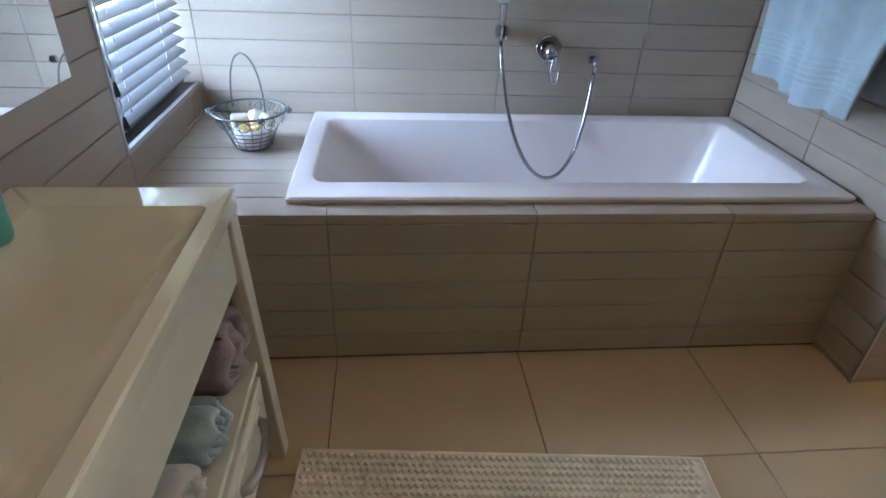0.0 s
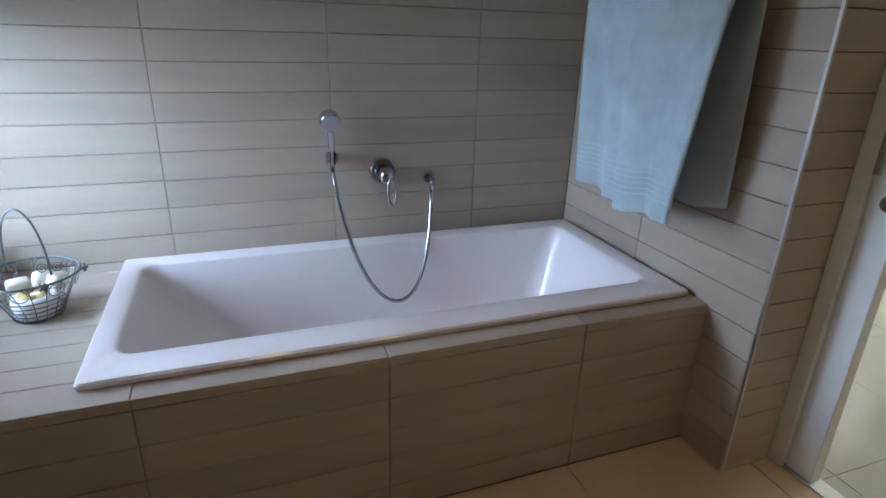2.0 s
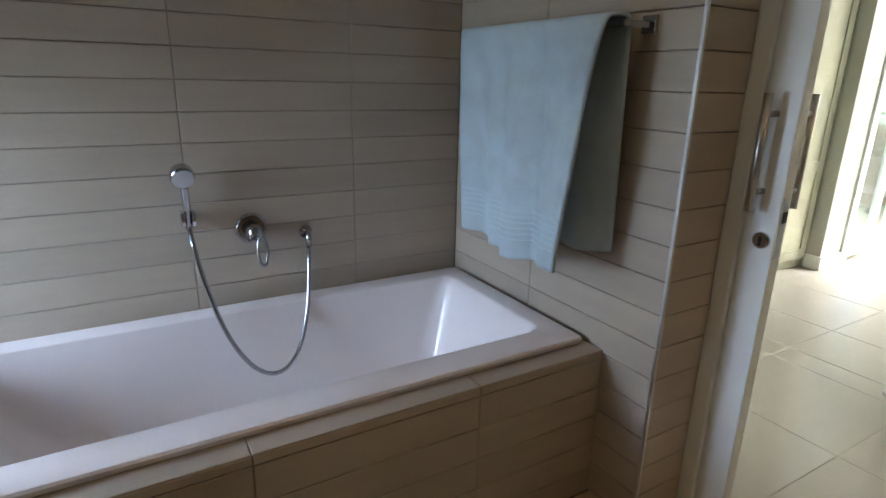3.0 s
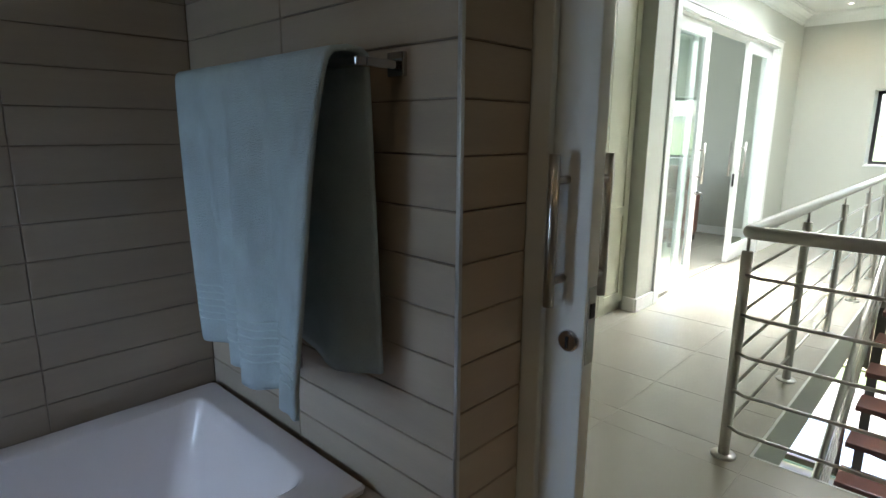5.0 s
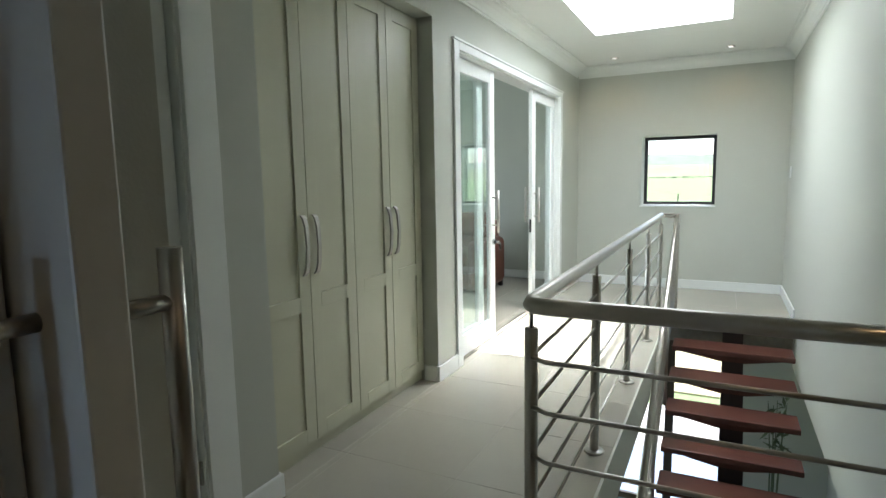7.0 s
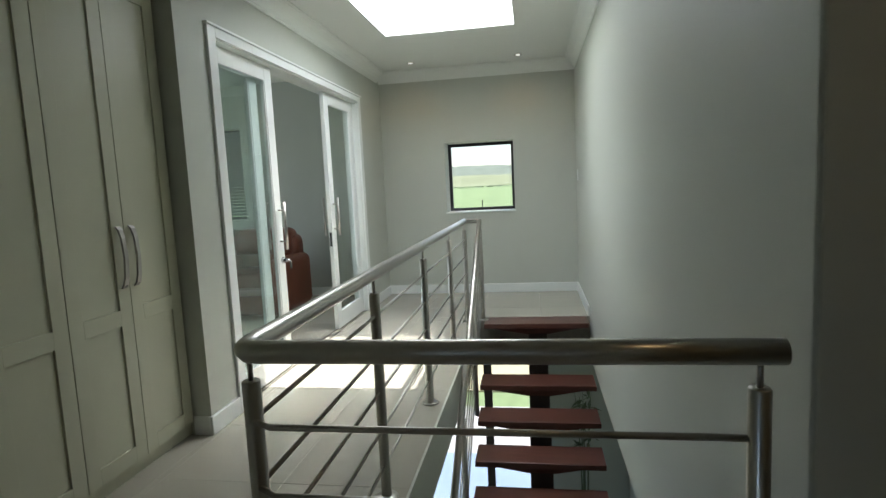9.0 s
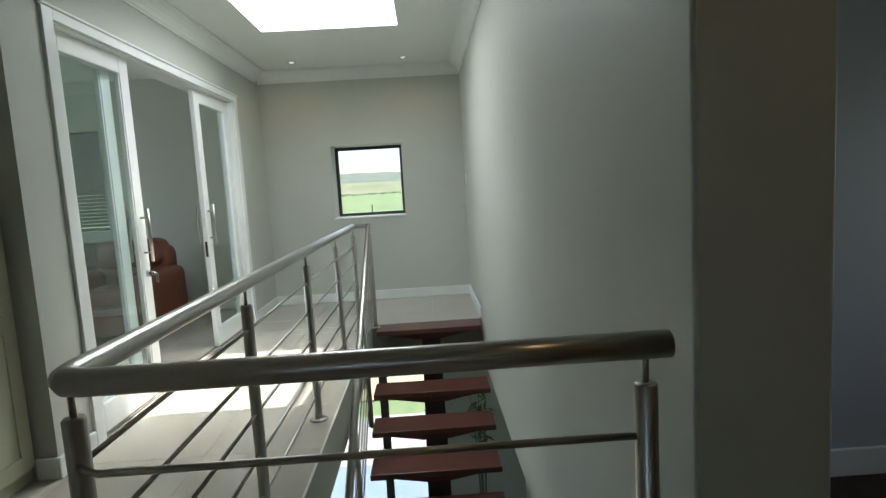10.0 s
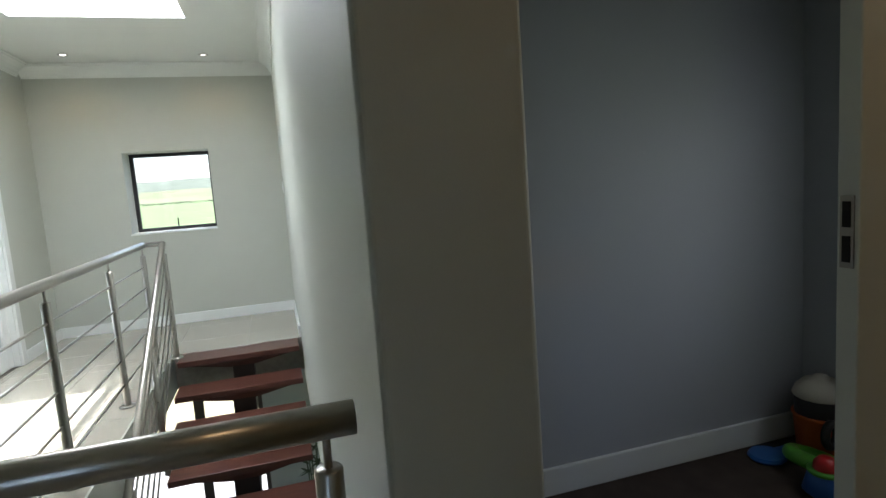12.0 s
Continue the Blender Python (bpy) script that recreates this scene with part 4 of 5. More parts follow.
# ---- built-in cupboards ----
CY = 2.60
cupboard = thing("built_in_cupboard", (5.80, 2.9, 0), "cream grey built-in cupboard with four tall shaker doors", "cupboard")
part("plinth", boxes((5.02, 6.545, CY + 0.03, CY + 0.05, 0, 0.07)), CUPBOARD, cupboard)
part("carcass", boxes((5.02, 6.545, CY + 0.022, CY + 0.032, 0.07, 2.36)), CUPBOARD, cupboard)
dw = (6.530 - 5.030) / 4


def shaker_door(x0, x1, hand):
    z0, z1, mid = 0.075, 2.345, 0.77
    st = 0.075
    bm = boxes((x0, x0 + st, CY, CY + 0.02, z0, z1), (x1 - st, x1, CY, CY + 0.02, z0, z1), (x0 + st, x1 - st, CY, CY + 0.02, z0, z0 + st), (x0 + st, x1 - st, CY, CY + 0.02, z1 - st, z1), (x0 + st, x1 - st, CY, CY + 0.02, mid - st / 2, mid + st / 2), bevel=0.001)
    d = part("door", bm, CUPBOARD, cupboard)
    part("panel", boxes((x0 + st - 0.002, x1 - st + 0.002, CY + 0.009, CY + 0.018, z0 + st - 0.002, mid - st / 2 + 0.002)), CUPBOARD, d)
    part("panel", boxes((x0 + st - 0.002, x1 - st + 0.002, CY + 0.009, CY + 0.018, mid + st / 2 - 0.002, z1 - st + 0.002)), CUPBOARD, d)
    hx = x1 - 0.040 if hand > 0 else x0 + 0.040
    bm = bmesh.new()
    zs = (0.905, 0.92, 0.96, 1.05, 1.14, 1.18, 1.195)
    ys = (0.0, -0.014, -0.024, -0.030, -0.024, -0.014, 0.0)
    ws = (0.014, 0.014, 0.012, 0.011, 0.012, 0.014, 0.014)
    rings = []
    for z, y, w in zip(zs, ys, ws):
        rings.append([bm.verts.new((hx + a * w, CY + y + b * 0.005, z)) for a, b in ((-1, -1), (1, -1), (1, 1), (-1, 1))])
    for A, B in zip(rings, rings[1:]):
        for k in range(4):
            bm.faces.new((A[k], A[(k + 1) % 4], B[(k + 1) % 4], B[k]))
    bm.faces.new(rings[0])
    bm.faces.new(rings[-1])
    part("handle", bm, NICKEL, d, "satin nickel bow handle")


for k in range(4):
    shaker_door(5.030 + k * dw + 0.0022, 5.030 + (k + 1) * dw - 0.0022, 1 if k % 2 == 0 else -1)

# ---- sliding glass door ----
structure("trim_sliding_door", boxes((SDX0 - 0.075, SDX0 + 0.01, LN - 0.018, LN + 0.002, 0, SDZ + 0.045), (SDX1 - 0.01, SDX1 + 0.075, LN - 0.018, LN + 0.002, 0, SDZ + 0.045), (SDX0 + 0.01, SDX1 - 0.01, LN - 0.018, LN + 0.002, SDZ - 0.01, SDZ + 0.045),
                                  (SDX0, SDX0 + 0.02, LN + 0.002, N1, 0, SDZ), (SDX1 - 0.02, SDX1, LN + 0.002, N1, 0, SDZ), (SDX0 + 0.02, SDX1 - 0.02, LN + 0.002, N1, SDZ - 0.02, SDZ), bevel=0.003), WHITE, "white painted architrave of the sliding door", "trim")
structure("trim_head_mould", boxes((SDX0 - 0.09, SDX1 + 0.09, LN - 0.03, LN, SDZ + 0.045, SDZ + 0.06), bevel=0.004), WHITE, "white painted head moulding", "trim")
structure("door_track", boxes((SDX0 + 0.02, SDX1 - 0.02, LN + 0.03, LN + 0.035, 0.0, 0.006), (SDX0 + 0.02, SDX1 - 0.02, LN + 0.085, LN + 0.09, 0.0, 0.006)), ALU, "sunken metal sliding door track", "trim")


def glazed_leaf(name, x0, x1, y, label, handles=()):
    d = tagged(thing(name, ((x0 + x1) / 2, y, 0.008), label, "sliding door"), kind="structure")
    t, b = 0.105, 0.17
    top = SDZ - 0.022
    part("leaf_frame", boxes((x0, x0 + t, y, y + 0.04, 0.01, top), (x1 - t, x1, y, y + 0.04, 0.01, top), (x0 + t, x1 - t, y, y + 0.04, 0.01, b), (x0 + t, x1 - t, y, y + 0.04, top - t, top), bevel=0.004), WHITE, d)
    part("glazing_bead", boxes((x0 + t, x0 + t + 0.012, y + 0.006, y + 0.034, b, top - t), (x1 - t - 0.012, x1 - t, y + 0.006, y + 0.034, b, top - t)), WHITE, d)
    g = part("pane", boxes((x0 + t + 0.002, x1 - t - 0.002, y + 0.017, y + 0.023, b, top - t)), DOOR_GLASS, d)
    g.visible_shadow = False
    for hx, sides in handles:
        for side in sides:
            bm = bmesh.new()
            yy = (y if side < 0 else y + 0.04) + side * 0.05
            tube(bm, [(hx, yy, 0.90), (hx, yy, 1.25)], 0.011, 12)
            h = part("pull_handle", bm, STEEL, d, "brushed steel bar handle")
            for z in (0.96, 1.19):
                bm = bmesh.new()
                tube(bm, [(hx, yy - side * 0.05, z), (hx, yy, z)], 0.007, 10)
                part("standoff", bm, STEEL, h)
    return d


left = glazed_leaf("door_2", SDX0 + 0.022, 7.735, LN + 0.05, "white framed glass sliding door leaf pushed open", ((7.680, (-1, 1)),))
glazed_leaf("door_3", SDX0 + 0.03, 7.60, LN + 0.105, "white framed glass sliding door leaf stacked behind another")
right = glazed_leaf("door_4", 8.775, SDX1 - 0.022, LN + 0.05, "white framed glass sliding door leaf at the far jamb", ((8.830, (-1, 1)),))
bm = bmesh.new()
tube(bm, [(7.690, LN + 0.05, 0.82), (7.690, LN + 0.03, 0.82)], 0.024, 18)
tube(bm, [(7.690, LN + 0.03, 0.82), (7.690, LN + 0.005, 0.82), (7.690, LN - 0.012, 0.815)], [0.012, 0.012, 0.005], 12)
box(bm, 7.685, 7.695, LN - 0.02, LN - 0.005, 0.755, 0.815, 0.002)
part("lock_with_key", bm, CHROME, left, "chrome lock with keys hanging in it")
part("edge_latch", boxes((8.772, 8.777, LN + 0.06, LN + 0.08, 0.80, 0.93)), BLACK, right)

# ---- lounge behind the sliding door ----
LW = (4.35, 5.25, 1.0, 2.15)
structure("wall_lounge_east", boxes((LE, LE + 0.22, N1, LW[0], -0.3, CEIL_Z), (LE, LE + 0.22, LW[1], 6.6, -0.3, CEIL_Z), (LE, LE + 0.22, LW[0], LW[1], -0.3, LW[2]), (LE, LE + 0.22, LW[0], LW[1], LW[3], CEIL_Z)), WALL, "grey painted lounge wall with a window", "wall")
# North opening is made up and never seen; it only admits the lounge fill
structure("wall_lounge_north", boxes((4.6, 6.6, 6.6, 6.75, -0.3, CEIL_Z), (8.6, LE + 0.22, 6.6, 6.75, -0.3, CEIL_Z), (6.6, 8.6, 6.6, 6.75, -0.3, 0.9), (6.6, 8.6, 6.6, 6.75, 2.1, CEIL_Z)), WALL, "grey painted lounge wall", "wall")
structure("wall_lounge_west", boxes((4.5, 4.6, N1, 6.6, -0.3, CEIL_Z)), WALL, "grey painted lounge wall", "wall")
structure("ceiling_lounge", boxes((4.5, LE + 0.22, N1, 6.75, CEIL_Z, CEIL_Z + 0.1)), CEIL, "white lounge ceiling", "ceiling")
skirting("baseboard_lounge_east", LE - 0.018, LE, N1, 6.6)
window_3 = tagged(thing("window_3", (LE + 0.15, 4.8, 1.0), "lounge window with dark frame", "window"), kind="structure")
part("window_frame", boxes((LE + 0.12, LE + 0.16, LW[0], LW[0] + 0.04, 1.0, 2.15), (LE + 0.12, LE + 0.16, LW[1] - 0.04, LW[1], 1.0, 2.15), (LE + 0.12, LE + 0.16, LW[0] + 0.04, LW[1] - 0.04, 1.0, 1.04), (LE + 0.12, LE + 0.16, LW[0] + 0.04, LW[1] - 0.04, 2.11, 2.15)), BLACK_ALU, window_3)
p3 = part("pane", boxes((LE + 0.135, LE + 0.141, LW[0] + 0.04, LW[1] - 0.04, 1.04, 2.11)), GLASS, window_3)
p3.visible_shadow = False
blind2 = thing("venetian_blind", (LE + 0.05, 4.8, 1.05), "dark grey venetian blind in lounge window", "blind")
slat2 = mesh_of("slat", boxes((-0.024, 0.024, -0.43, 0.43, -0.001, 0.001)), BLIND)
for k in range(26):
    s = new("slat", slat2)
    s.parent = blind2
    s.matrix_local = pose(0, 0, 0.02 + k * 0.041, 0, 66 if k > 9 else 50, 0)


def armchair(cx, cy, mat):
    ch = thing("armchair", (cx, cy, 0), "brown leather recliner armchair with plump cushions", "armchair")
    def pad(name, *b, bev=0.06):
        bm = bmesh.new()
        box(bm, *b, bevel=bev, seg=4)
        smooth(part(name, bm, mat, ch))
    pad("base", cx - 0.40, cx + 0.40, cy - 0.42, cy + 0.42, 0.05, 0.36)
    pad("seat_cushion", cx - 0.42, cx + 0.22, cy - 0.27, cy + 0.27, 0.32, 0.50)
    pad("armrest", cx - 0.43, cx + 0.35, cy - 0.48, cy - 0.26, 0.06, 0.64, bev=0.08)
    pad("armrest", cx - 0.43, cx + 0.35, cy + 0.26, cy + 0.48, 0.06, 0.64, bev=0.08)
    pad("backrest", cx + 0.14, cx + 0.44, cy - 0.38, cy + 0.38, 0.30, 0.86, bev=0.10)
    pad("head_cushion", cx + 0.06, cx + 0.40, cy - 0.34, cy + 0.34, 0.64, 0.93, bev=0.10)
    for a in (-0.36, 0.36):
        for b in (-0.4, 0.4):
            part("foot", boxes((cx + a - 0.025, cx + a + 0.025, cy + b - 0.025, cy + b + 0.025, 0, 0.06)), DARK_STEEL, ch)


armchair(9.55, 3.72, LEATHER)
sofa = thing("sofa", (9.9, 5.3, 0), "taupe upholstered sofa under the lounge window", "sofa")
for nm, b in (("base", (9.5, 10.45, 4.3, 6.3, 0.08, 0.42)), ("backrest", (10.15, 10.5, 4.3, 6.3, 0.3, 0.88)), ("seat_cushion", (9.48, 10.2, 4.5, 5.3, 0.38, 0.54)), ("seat_cushion", (9.48, 10.2, 5.3, 6.1, 0.38, 0.54)), ("armrest", (9.5, 10.45, 4.22, 4.46, 0.08, 0.64))):
    bm = bmesh.new()
    box(bm, *b, bevel=0.05, seg=3)
    smooth(part(nm, bm, GREY_SOFA, sofa))

# ---- stainless railing ----
RAIL_Z, RY, RXN = 0.965, 1.357, 4.918
RODS = (0.792, 0.63, 0.468, 0.306, 0.144)
railing = thing("landing_railing", (7.0, RY, 0), "brushed stainless steel railing round the stairwell", "railing")
bm = bmesh.new()
R0 = 0.026
curve = [(9.085, RY, RAIL_Z)]
curve += [(x, RY, RAIL_Z) for x in (8.0, 6.5, 5.2)]
curve += [(4.975, RY, RAIL_Z), (4.940, RY - 0.007, RAIL_Z), (4.924, RY - 0.022, RAIL_Z), (RXN, RY - 0.055, RAIL_Z)]
curve += [(RXN, y, RAIL_Z) for y in (1.0, 0.6, 0.24)]
tube(bm, curve, R0, 20)
part("handrail", bm, STEEL, railing)
bm = bmesh.new()
tube(bm, [(9.06, RY, RAIL_Z - 0.012), (9.11, RY - 0.02, RAIL_Z - 0.012), (9.11, 1.215, RAIL_Z - 0.012)], 0.010, 10)
tube(bm, [(9.06, RY, RAIL_Z + 0.012), (9.11, RY - 0.02, RAIL_Z + 0.012), (9.11, 1.215, RAIL_Z + 0.012)], 0.010, 10)
part("return_bar", bm, STEEL, railing)


def post(parent, x, y, z0, ztop, rail_z):
    bm = bmesh.new()
    lathe(bm, [(0, z0 + 0.012), (0.045, z0 + 0.011), (0.05, z0 + 0.006), (0.05, z0 + 0.0)], x, y, 24)
    lathe(bm, [(0.0215, z0 + 0.01), (0.0215, ztop - 0.004), (0.018, ztop), (0, ztop)], x, y, 20)
    p = part("post", bm, STEEL, parent)
    bm = bmesh.new()
    tube(bm, [(x, y, ztop - 0.005), (x, y, rail_z - 0.01)], 0.0065, 10)
    part("pin", bm, STEEL, p)


PX = (4.962, 5.988, 7.03, 8.077, 9.05)
for x in PX:
    post(railing, x, RY, 0, 0.885, RAIL_Z)
post(railing, RXN, 0.285, 0, 0.895, RAIL_Z)
for z in RODS:
    bm = bmesh.new()
    tube(bm, [(PX[0], RY - 0.0, z), (PX[-1], RY, z)], 0.0065, 10)
    part("rod", bm, STEEL, railing)
    bm = bmesh.new()
    tube(bm, [(PX[0] - 0.01, RY, z), (RXN, RY - 0.06, z), (RXN, 0.285, z)], 0.0075, 10)
    part("rod", bm, STEEL, railing)

# ---- staircase ----
RISE, GOING, SX0 = 0.19, 0.29, 9.24
stair = thing("staircase", (6.9, 0.72, LOW), "open staircase with red-brown wooden treads on dark central stringer", "staircase")
TY0, TY1, SY = 0.235, 1.195, 0.70
NT = 15
for k in range(NT):
    xb, z = SX0 - GOING * k, -RISE * k
    t = part("tread", boxes((xb - 0.29, xb + 0.0, TY0, TY1, z - 0.045, z), bevel=0.006), TREAD, stair)
    bm = bmesh.new()
    prof = [(TY0 + 0.03, -0.046), (TY1 - 0.03, -0.046), (TY1 - 0.05, -0.058), (SY + 0.10, -0.115), (SY - 0.10, -0.115), (TY0 + 0.05, -0.058)]
    r = [[bm.verts.new((xx, y, z + w)) for y, w in prof] for xx in (xb - 0.22, xb - 0.07)]
    for i in range(6):
        bm.faces.new((r[0][i], r[0][(i + 1) % 6], r[1][(i + 1) % 6], r[1][i]))
    bm.faces.new(r[0][::-1])
    bm.faces.new(r[1])
    part("bracket", bm, TREAD, t)
    part("riser_block", boxes((xb - 0.22, xb - 0.07, SY - 0.085, SY + 0.085, z - 0.33, z - 0.11)), DARK_STEEL, t)
bm = bmesh.new()
xa, xb2 = SX0 - 0.02, SX0 - GOING * (NT - 1) - 0.2
za, zb = -0.30, -0.30 - RISE * (NT - 0.3)
r = [[bm.verts.new((x, y, z + dz)) for y, dz in ((SY - 0.075, 0), (SY + 0.075, 0), (SY + 0.075, -0.2), (SY - 0.075, -0.2))] for x, z in ((xa, za + 0.05), (xb2, zb + 0.12))]
for i in range(4):
    bm.faces.new((r[0][i], r[0][(i + 1) % 4], r[1][(i + 1) % 4], r[1][i]))
bm.faces.new(r[0][::-1])
bm.faces.new(r[1])
part("stringer", bm, DARK_STEEL, stair)
srail = thing("stair_railing", (8.0, 1.215, -1.5), "brushed stainless steel sloping stair railing", "railing")
SLOPE = RISE / GOING
S1 = 4.6
bm = bmesh.new()
tube(bm, [(9.13, 1.215, RAIL_Z), (9.09, 1.215, RAIL_Z - 0.02), (9.11 - S1, 1.215, RAIL_Z - S1 * SLOPE)], R0 * 0.85, 18)
part("handrail", bm, STEEL, srail)
for dz in (0.16, 0.30, 0.44, 0.58, 0.72):
    bm = bmesh.new()
    tube(bm, [(9.09, 1.215, RAIL_Z - dz - 0.02), (9.11 - S1, 1.215, RAIL_Z - S1 * SLOPE - dz)], 0.0065, 10)
    part("rod", bm, STEEL, srail)
post(srail, 9.12, 1.215, 0, 0.88, RAIL_Z - 0.01)
for k in (3, 6, 9, 12):
    xk = SX0 - GOING * k - 0.12
    zt = RAIL_Z - (9.11 - xk) * SLOPE
    bm = bmesh.new()
    tube(bm, [(xk, 1.215, -RISE * k - 0.02), (xk, 1.215, zt - 0.08)], 0.0205, 16)
    tube(bm, [(xk, 1.18, -RISE * k - 0.022), (xk, 1.215, -RISE * k - 0.022)], 0.012, 10)
    p = part("post", bm, STEEL, srail)
    bm = bmesh.new()
    tube(bm, [(xk, 1.215, zt - 0.09), (xk, 1.215, zt)], 0.0065, 10)
    part("pin", bm, STEEL, p)

# ---- lower storey ----
structure("floor_lower", boxes((3.4, 10.54, -0.35, 6.6, LOW - 0.2, LOW)), HALL_TILE, "pale tiled floor of the storey below", "floor")
GY0, GY1, GZ = 0.665, 4.2, -0.45
structure("wall_lower_east", boxes((LE, LE + 0.3, -0.35, GY0, LOW - 0.2, -0.3), (LE, LE + 0.3, GY1, 6.7, LOW - 0.2, -0.3), (LE, LE + 0.3, GY0, GY1, GZ, -0.3)), WALL, "painted wall below with wide glass doors", "wall")
structure("wall_lower_west", boxes((3.3, 3.4, -0.35, 6.6, LOW - 0.2, -0.3)), WALL, "painted wall of the storey below", "wall")
# Hole in this unseen wall is added to let the lower fill in
structure("wall_lower_north", boxes((3.3, 5.0, 6.6, 6.7, LOW - 0.2, -0.3), (9.0, LE + 0.3, 6.6, 6.7, LOW - 0.2, -0.3), (5.0, 9.0, 6.6, 6.7, LOW - 0.2, LOW + 0.8), (5.0, 9.0, 6.6, 6.7, LOW + 2.3, -0.3)), WALL, "painted wall of the storey below", "wall")
structure("wall_lower_south", boxes((3.3, LE + 0.3, -0.50, -0.35, LOW - 0.2, -0.3)), WALL, "painted wall of the storey below", "wall")
garden_door = tagged(thing("door_5", (LE + 0.1, 2.5, LOW), "dark framed glass doors to the garden below", "glass door"), kind="structure")
for a, b in ((GY0, GY0 + 0.67), (GY0 + 0.67, GY0 + 1.6), (GY0 + 1.6, GY0 + 2.55), (GY0 + 2.55, GY1)):
    part("door_frame", boxes((LE + 0.08, LE + 0.13, a, a + 0.05, LOW, GZ), (LE + 0.08, LE + 0.13, b - 0.05, b, LOW, GZ), (LE + 0.08, LE + 0.13, a + 0.05, b - 0.05, LOW, LOW + 0.08), (LE + 0.08, LE + 0.13, a + 0.05, b - 0.05, GZ - 0.08, GZ)), ALU, garden_door)
    g = part("pane", boxes((LE + 0.1, LE + 0.106, a + 0.05, b - 0.05, LOW + 0.08, GZ - 0.08)), GLASS, garden_door)
    g.visible_shadow = False

plant = thing("potted_plant", (10.2, 0.2, LOW), "leafy potted plant standing on the lower floor", "plant")
bm = bmesh.new()
lathe(bm, [(0, LOW + 0.001), (0.12, LOW + 0.001), (0.16, LOW + 0.30), (0.145, LOW + 0.30), (0.13, LOW + 0.27), (0, LOW + 0.27)], 10.2, 0.2, 20)
part("pot", bm, P_CREAM, plant)
rp = random.Random(9)
for k in range(5):
    bm = bmesh.new()
    a = k * 1.3
    tube(bm, [(10.2 + 0.03 * math.cos(a), 0.2 + 0.03 * math.sin(a), LOW + 0.27), (10.2 + 0.05 * math.cos(a), 0.2 + 0.05 * math.sin(a), LOW + 1.1), (10.2 + 0.10 * math.cos(a), 0.2 + 0.1 * math.sin(a), LOW + 1.75)], [0.010, 0.008, 0.003], 6)
    stem = part("stem", bm, BUSH, plant)
    bm = bmesh.new()
    for q in range(12):
        t = rp.uniform(0.55, 1.0)
        c = Vector((10.2 + 0.09 * t * math.cos(a), 0.2 + 0.09 * t * math.sin(a), LOW + 0.3 + 1.5 * t))
        d = Vector((rp.uniform(-1, 1), rp.uniform(-1, 1), rp.uniform(-0.3, 0.8))).normalized()
        s2 = d.cross(Vector((0, 0, 1))).normalized() * 0.022
        vs = [bm.verts.new(p) for p in (c, c + d * 0.06 + s2, c + d * 0.15 + Vector((0, 0, -0.02)), c + d * 0.06 - s2)]
        bm.faces.new(vs)
    part("leaves", bm, BUSH, stem)

# ---- children's room ----
KX1, KY1 = 6.08, -0.06
structure("floor_bedroom", boxes((4.86, 6.3, -2.1, KY1, -0.30, 0.0)), CARPET, "dark brown carpeted bedroom floor", "floor")
structure("wall_bedroom_east", boxes((KX1, KX1 + 0.15, -2.2, KY1, -0.3, CEIL_Z)), KID_WALL, "blue grey painted bedroom wall", "wall")
# The gap from x 5.05 to 5.45 is added, out of view, for the fill
structure("wall_bedroom_south", boxes((4.80, 5.05, -2.2, -1.98, -0.3, CEIL_Z), (5.45, KX1, -2.2, -1.98, -0.3, CEIL_Z), (5.05, 5.45, -2.2, -1.98, -0.3, 0.65), (5.05, 5.45, -2.2, -1.98, 1.65, CEIL_Z)), KID_WALL, "blue grey painted bedroom wall", "wall")
structure("wall_bedroom_west", boxes((4.84, 4.92, -1.98, -0.80, -0.3, CEIL_Z), (4.84, 4.90, -0.80, -0.06, 2.1, CEIL_Z)), WALL, "painted wall beside the bedroom door", "wall")
structure("wall_hall_south", boxes((3.46, 5.0, -1.85, -1.7, -0.3, CEIL_Z)), WALL, "painted wall at the end of the passage", "wall")
structure("ceiling_bedroom", boxes((4.84, 6.4, -2.2, KY1, CEIL_Z, CEIL_Z + 0.1)), CEIL, "white bedroom ceiling", "ceiling")
skirting("baseboard_bedroom_east", KX1 - 0.018, KX1, -1.98, KY1, 0.115)
skirting("baseboard_bedroom_south", 4.9, KX1 - 0.018, -1.98, -1.962, 0.115)
door_6 = tagged(thing("door_6", (4.82, -0.85, 0.006), "white sliding bedroom door half closed with latch plate", "door"), kind="structure")
part("leaf", boxes((4.795, 4.835, -1.41, -0.604, 0.008, 2.06), bevel=0.003), WHITE, door_6)
part("edge_plate", boxes((4.803, 4.827, -0.606, -0.601, 1.108, 1.232)), NICKEL, door_6)
part("latch_slot", boxes((4.808, 4.822, -0.6015, -0.599, 1.118, 1.163)), BLACK, door_6)
part("latch_slot", boxes((4.808, 4.822, -0.6015, -0.599, 1.178, 1.222)), BLACK, door_6)
bucket = thing("toy_bucket", (5.90, -1.872, 0.0), "orange toy bucket with dark handles and cream dome lid", "toy")
bm = bmesh.new()
lathe(bm, [(0, 0.002), (0.0840, 0.002), (0.0882, 0.01), (0.1050, 0.172), (0.1109, 0.177), (0.1109, 0.186), (0.1008, 0.186)], 5.90, -1.872, 28)
part("pail", bm, P_ORANGE, bucket)
bm = bmesh.new()
lathe(bm, [(0.0991, 0.184), (0.1008, 0.262), (0.0941, 0.27), (0, 0.27)], 5.90, -1.872, 28)
part("dark_insert", bm, P_BLACK, bucket, "black plastic insert")
bm = bmesh.new()
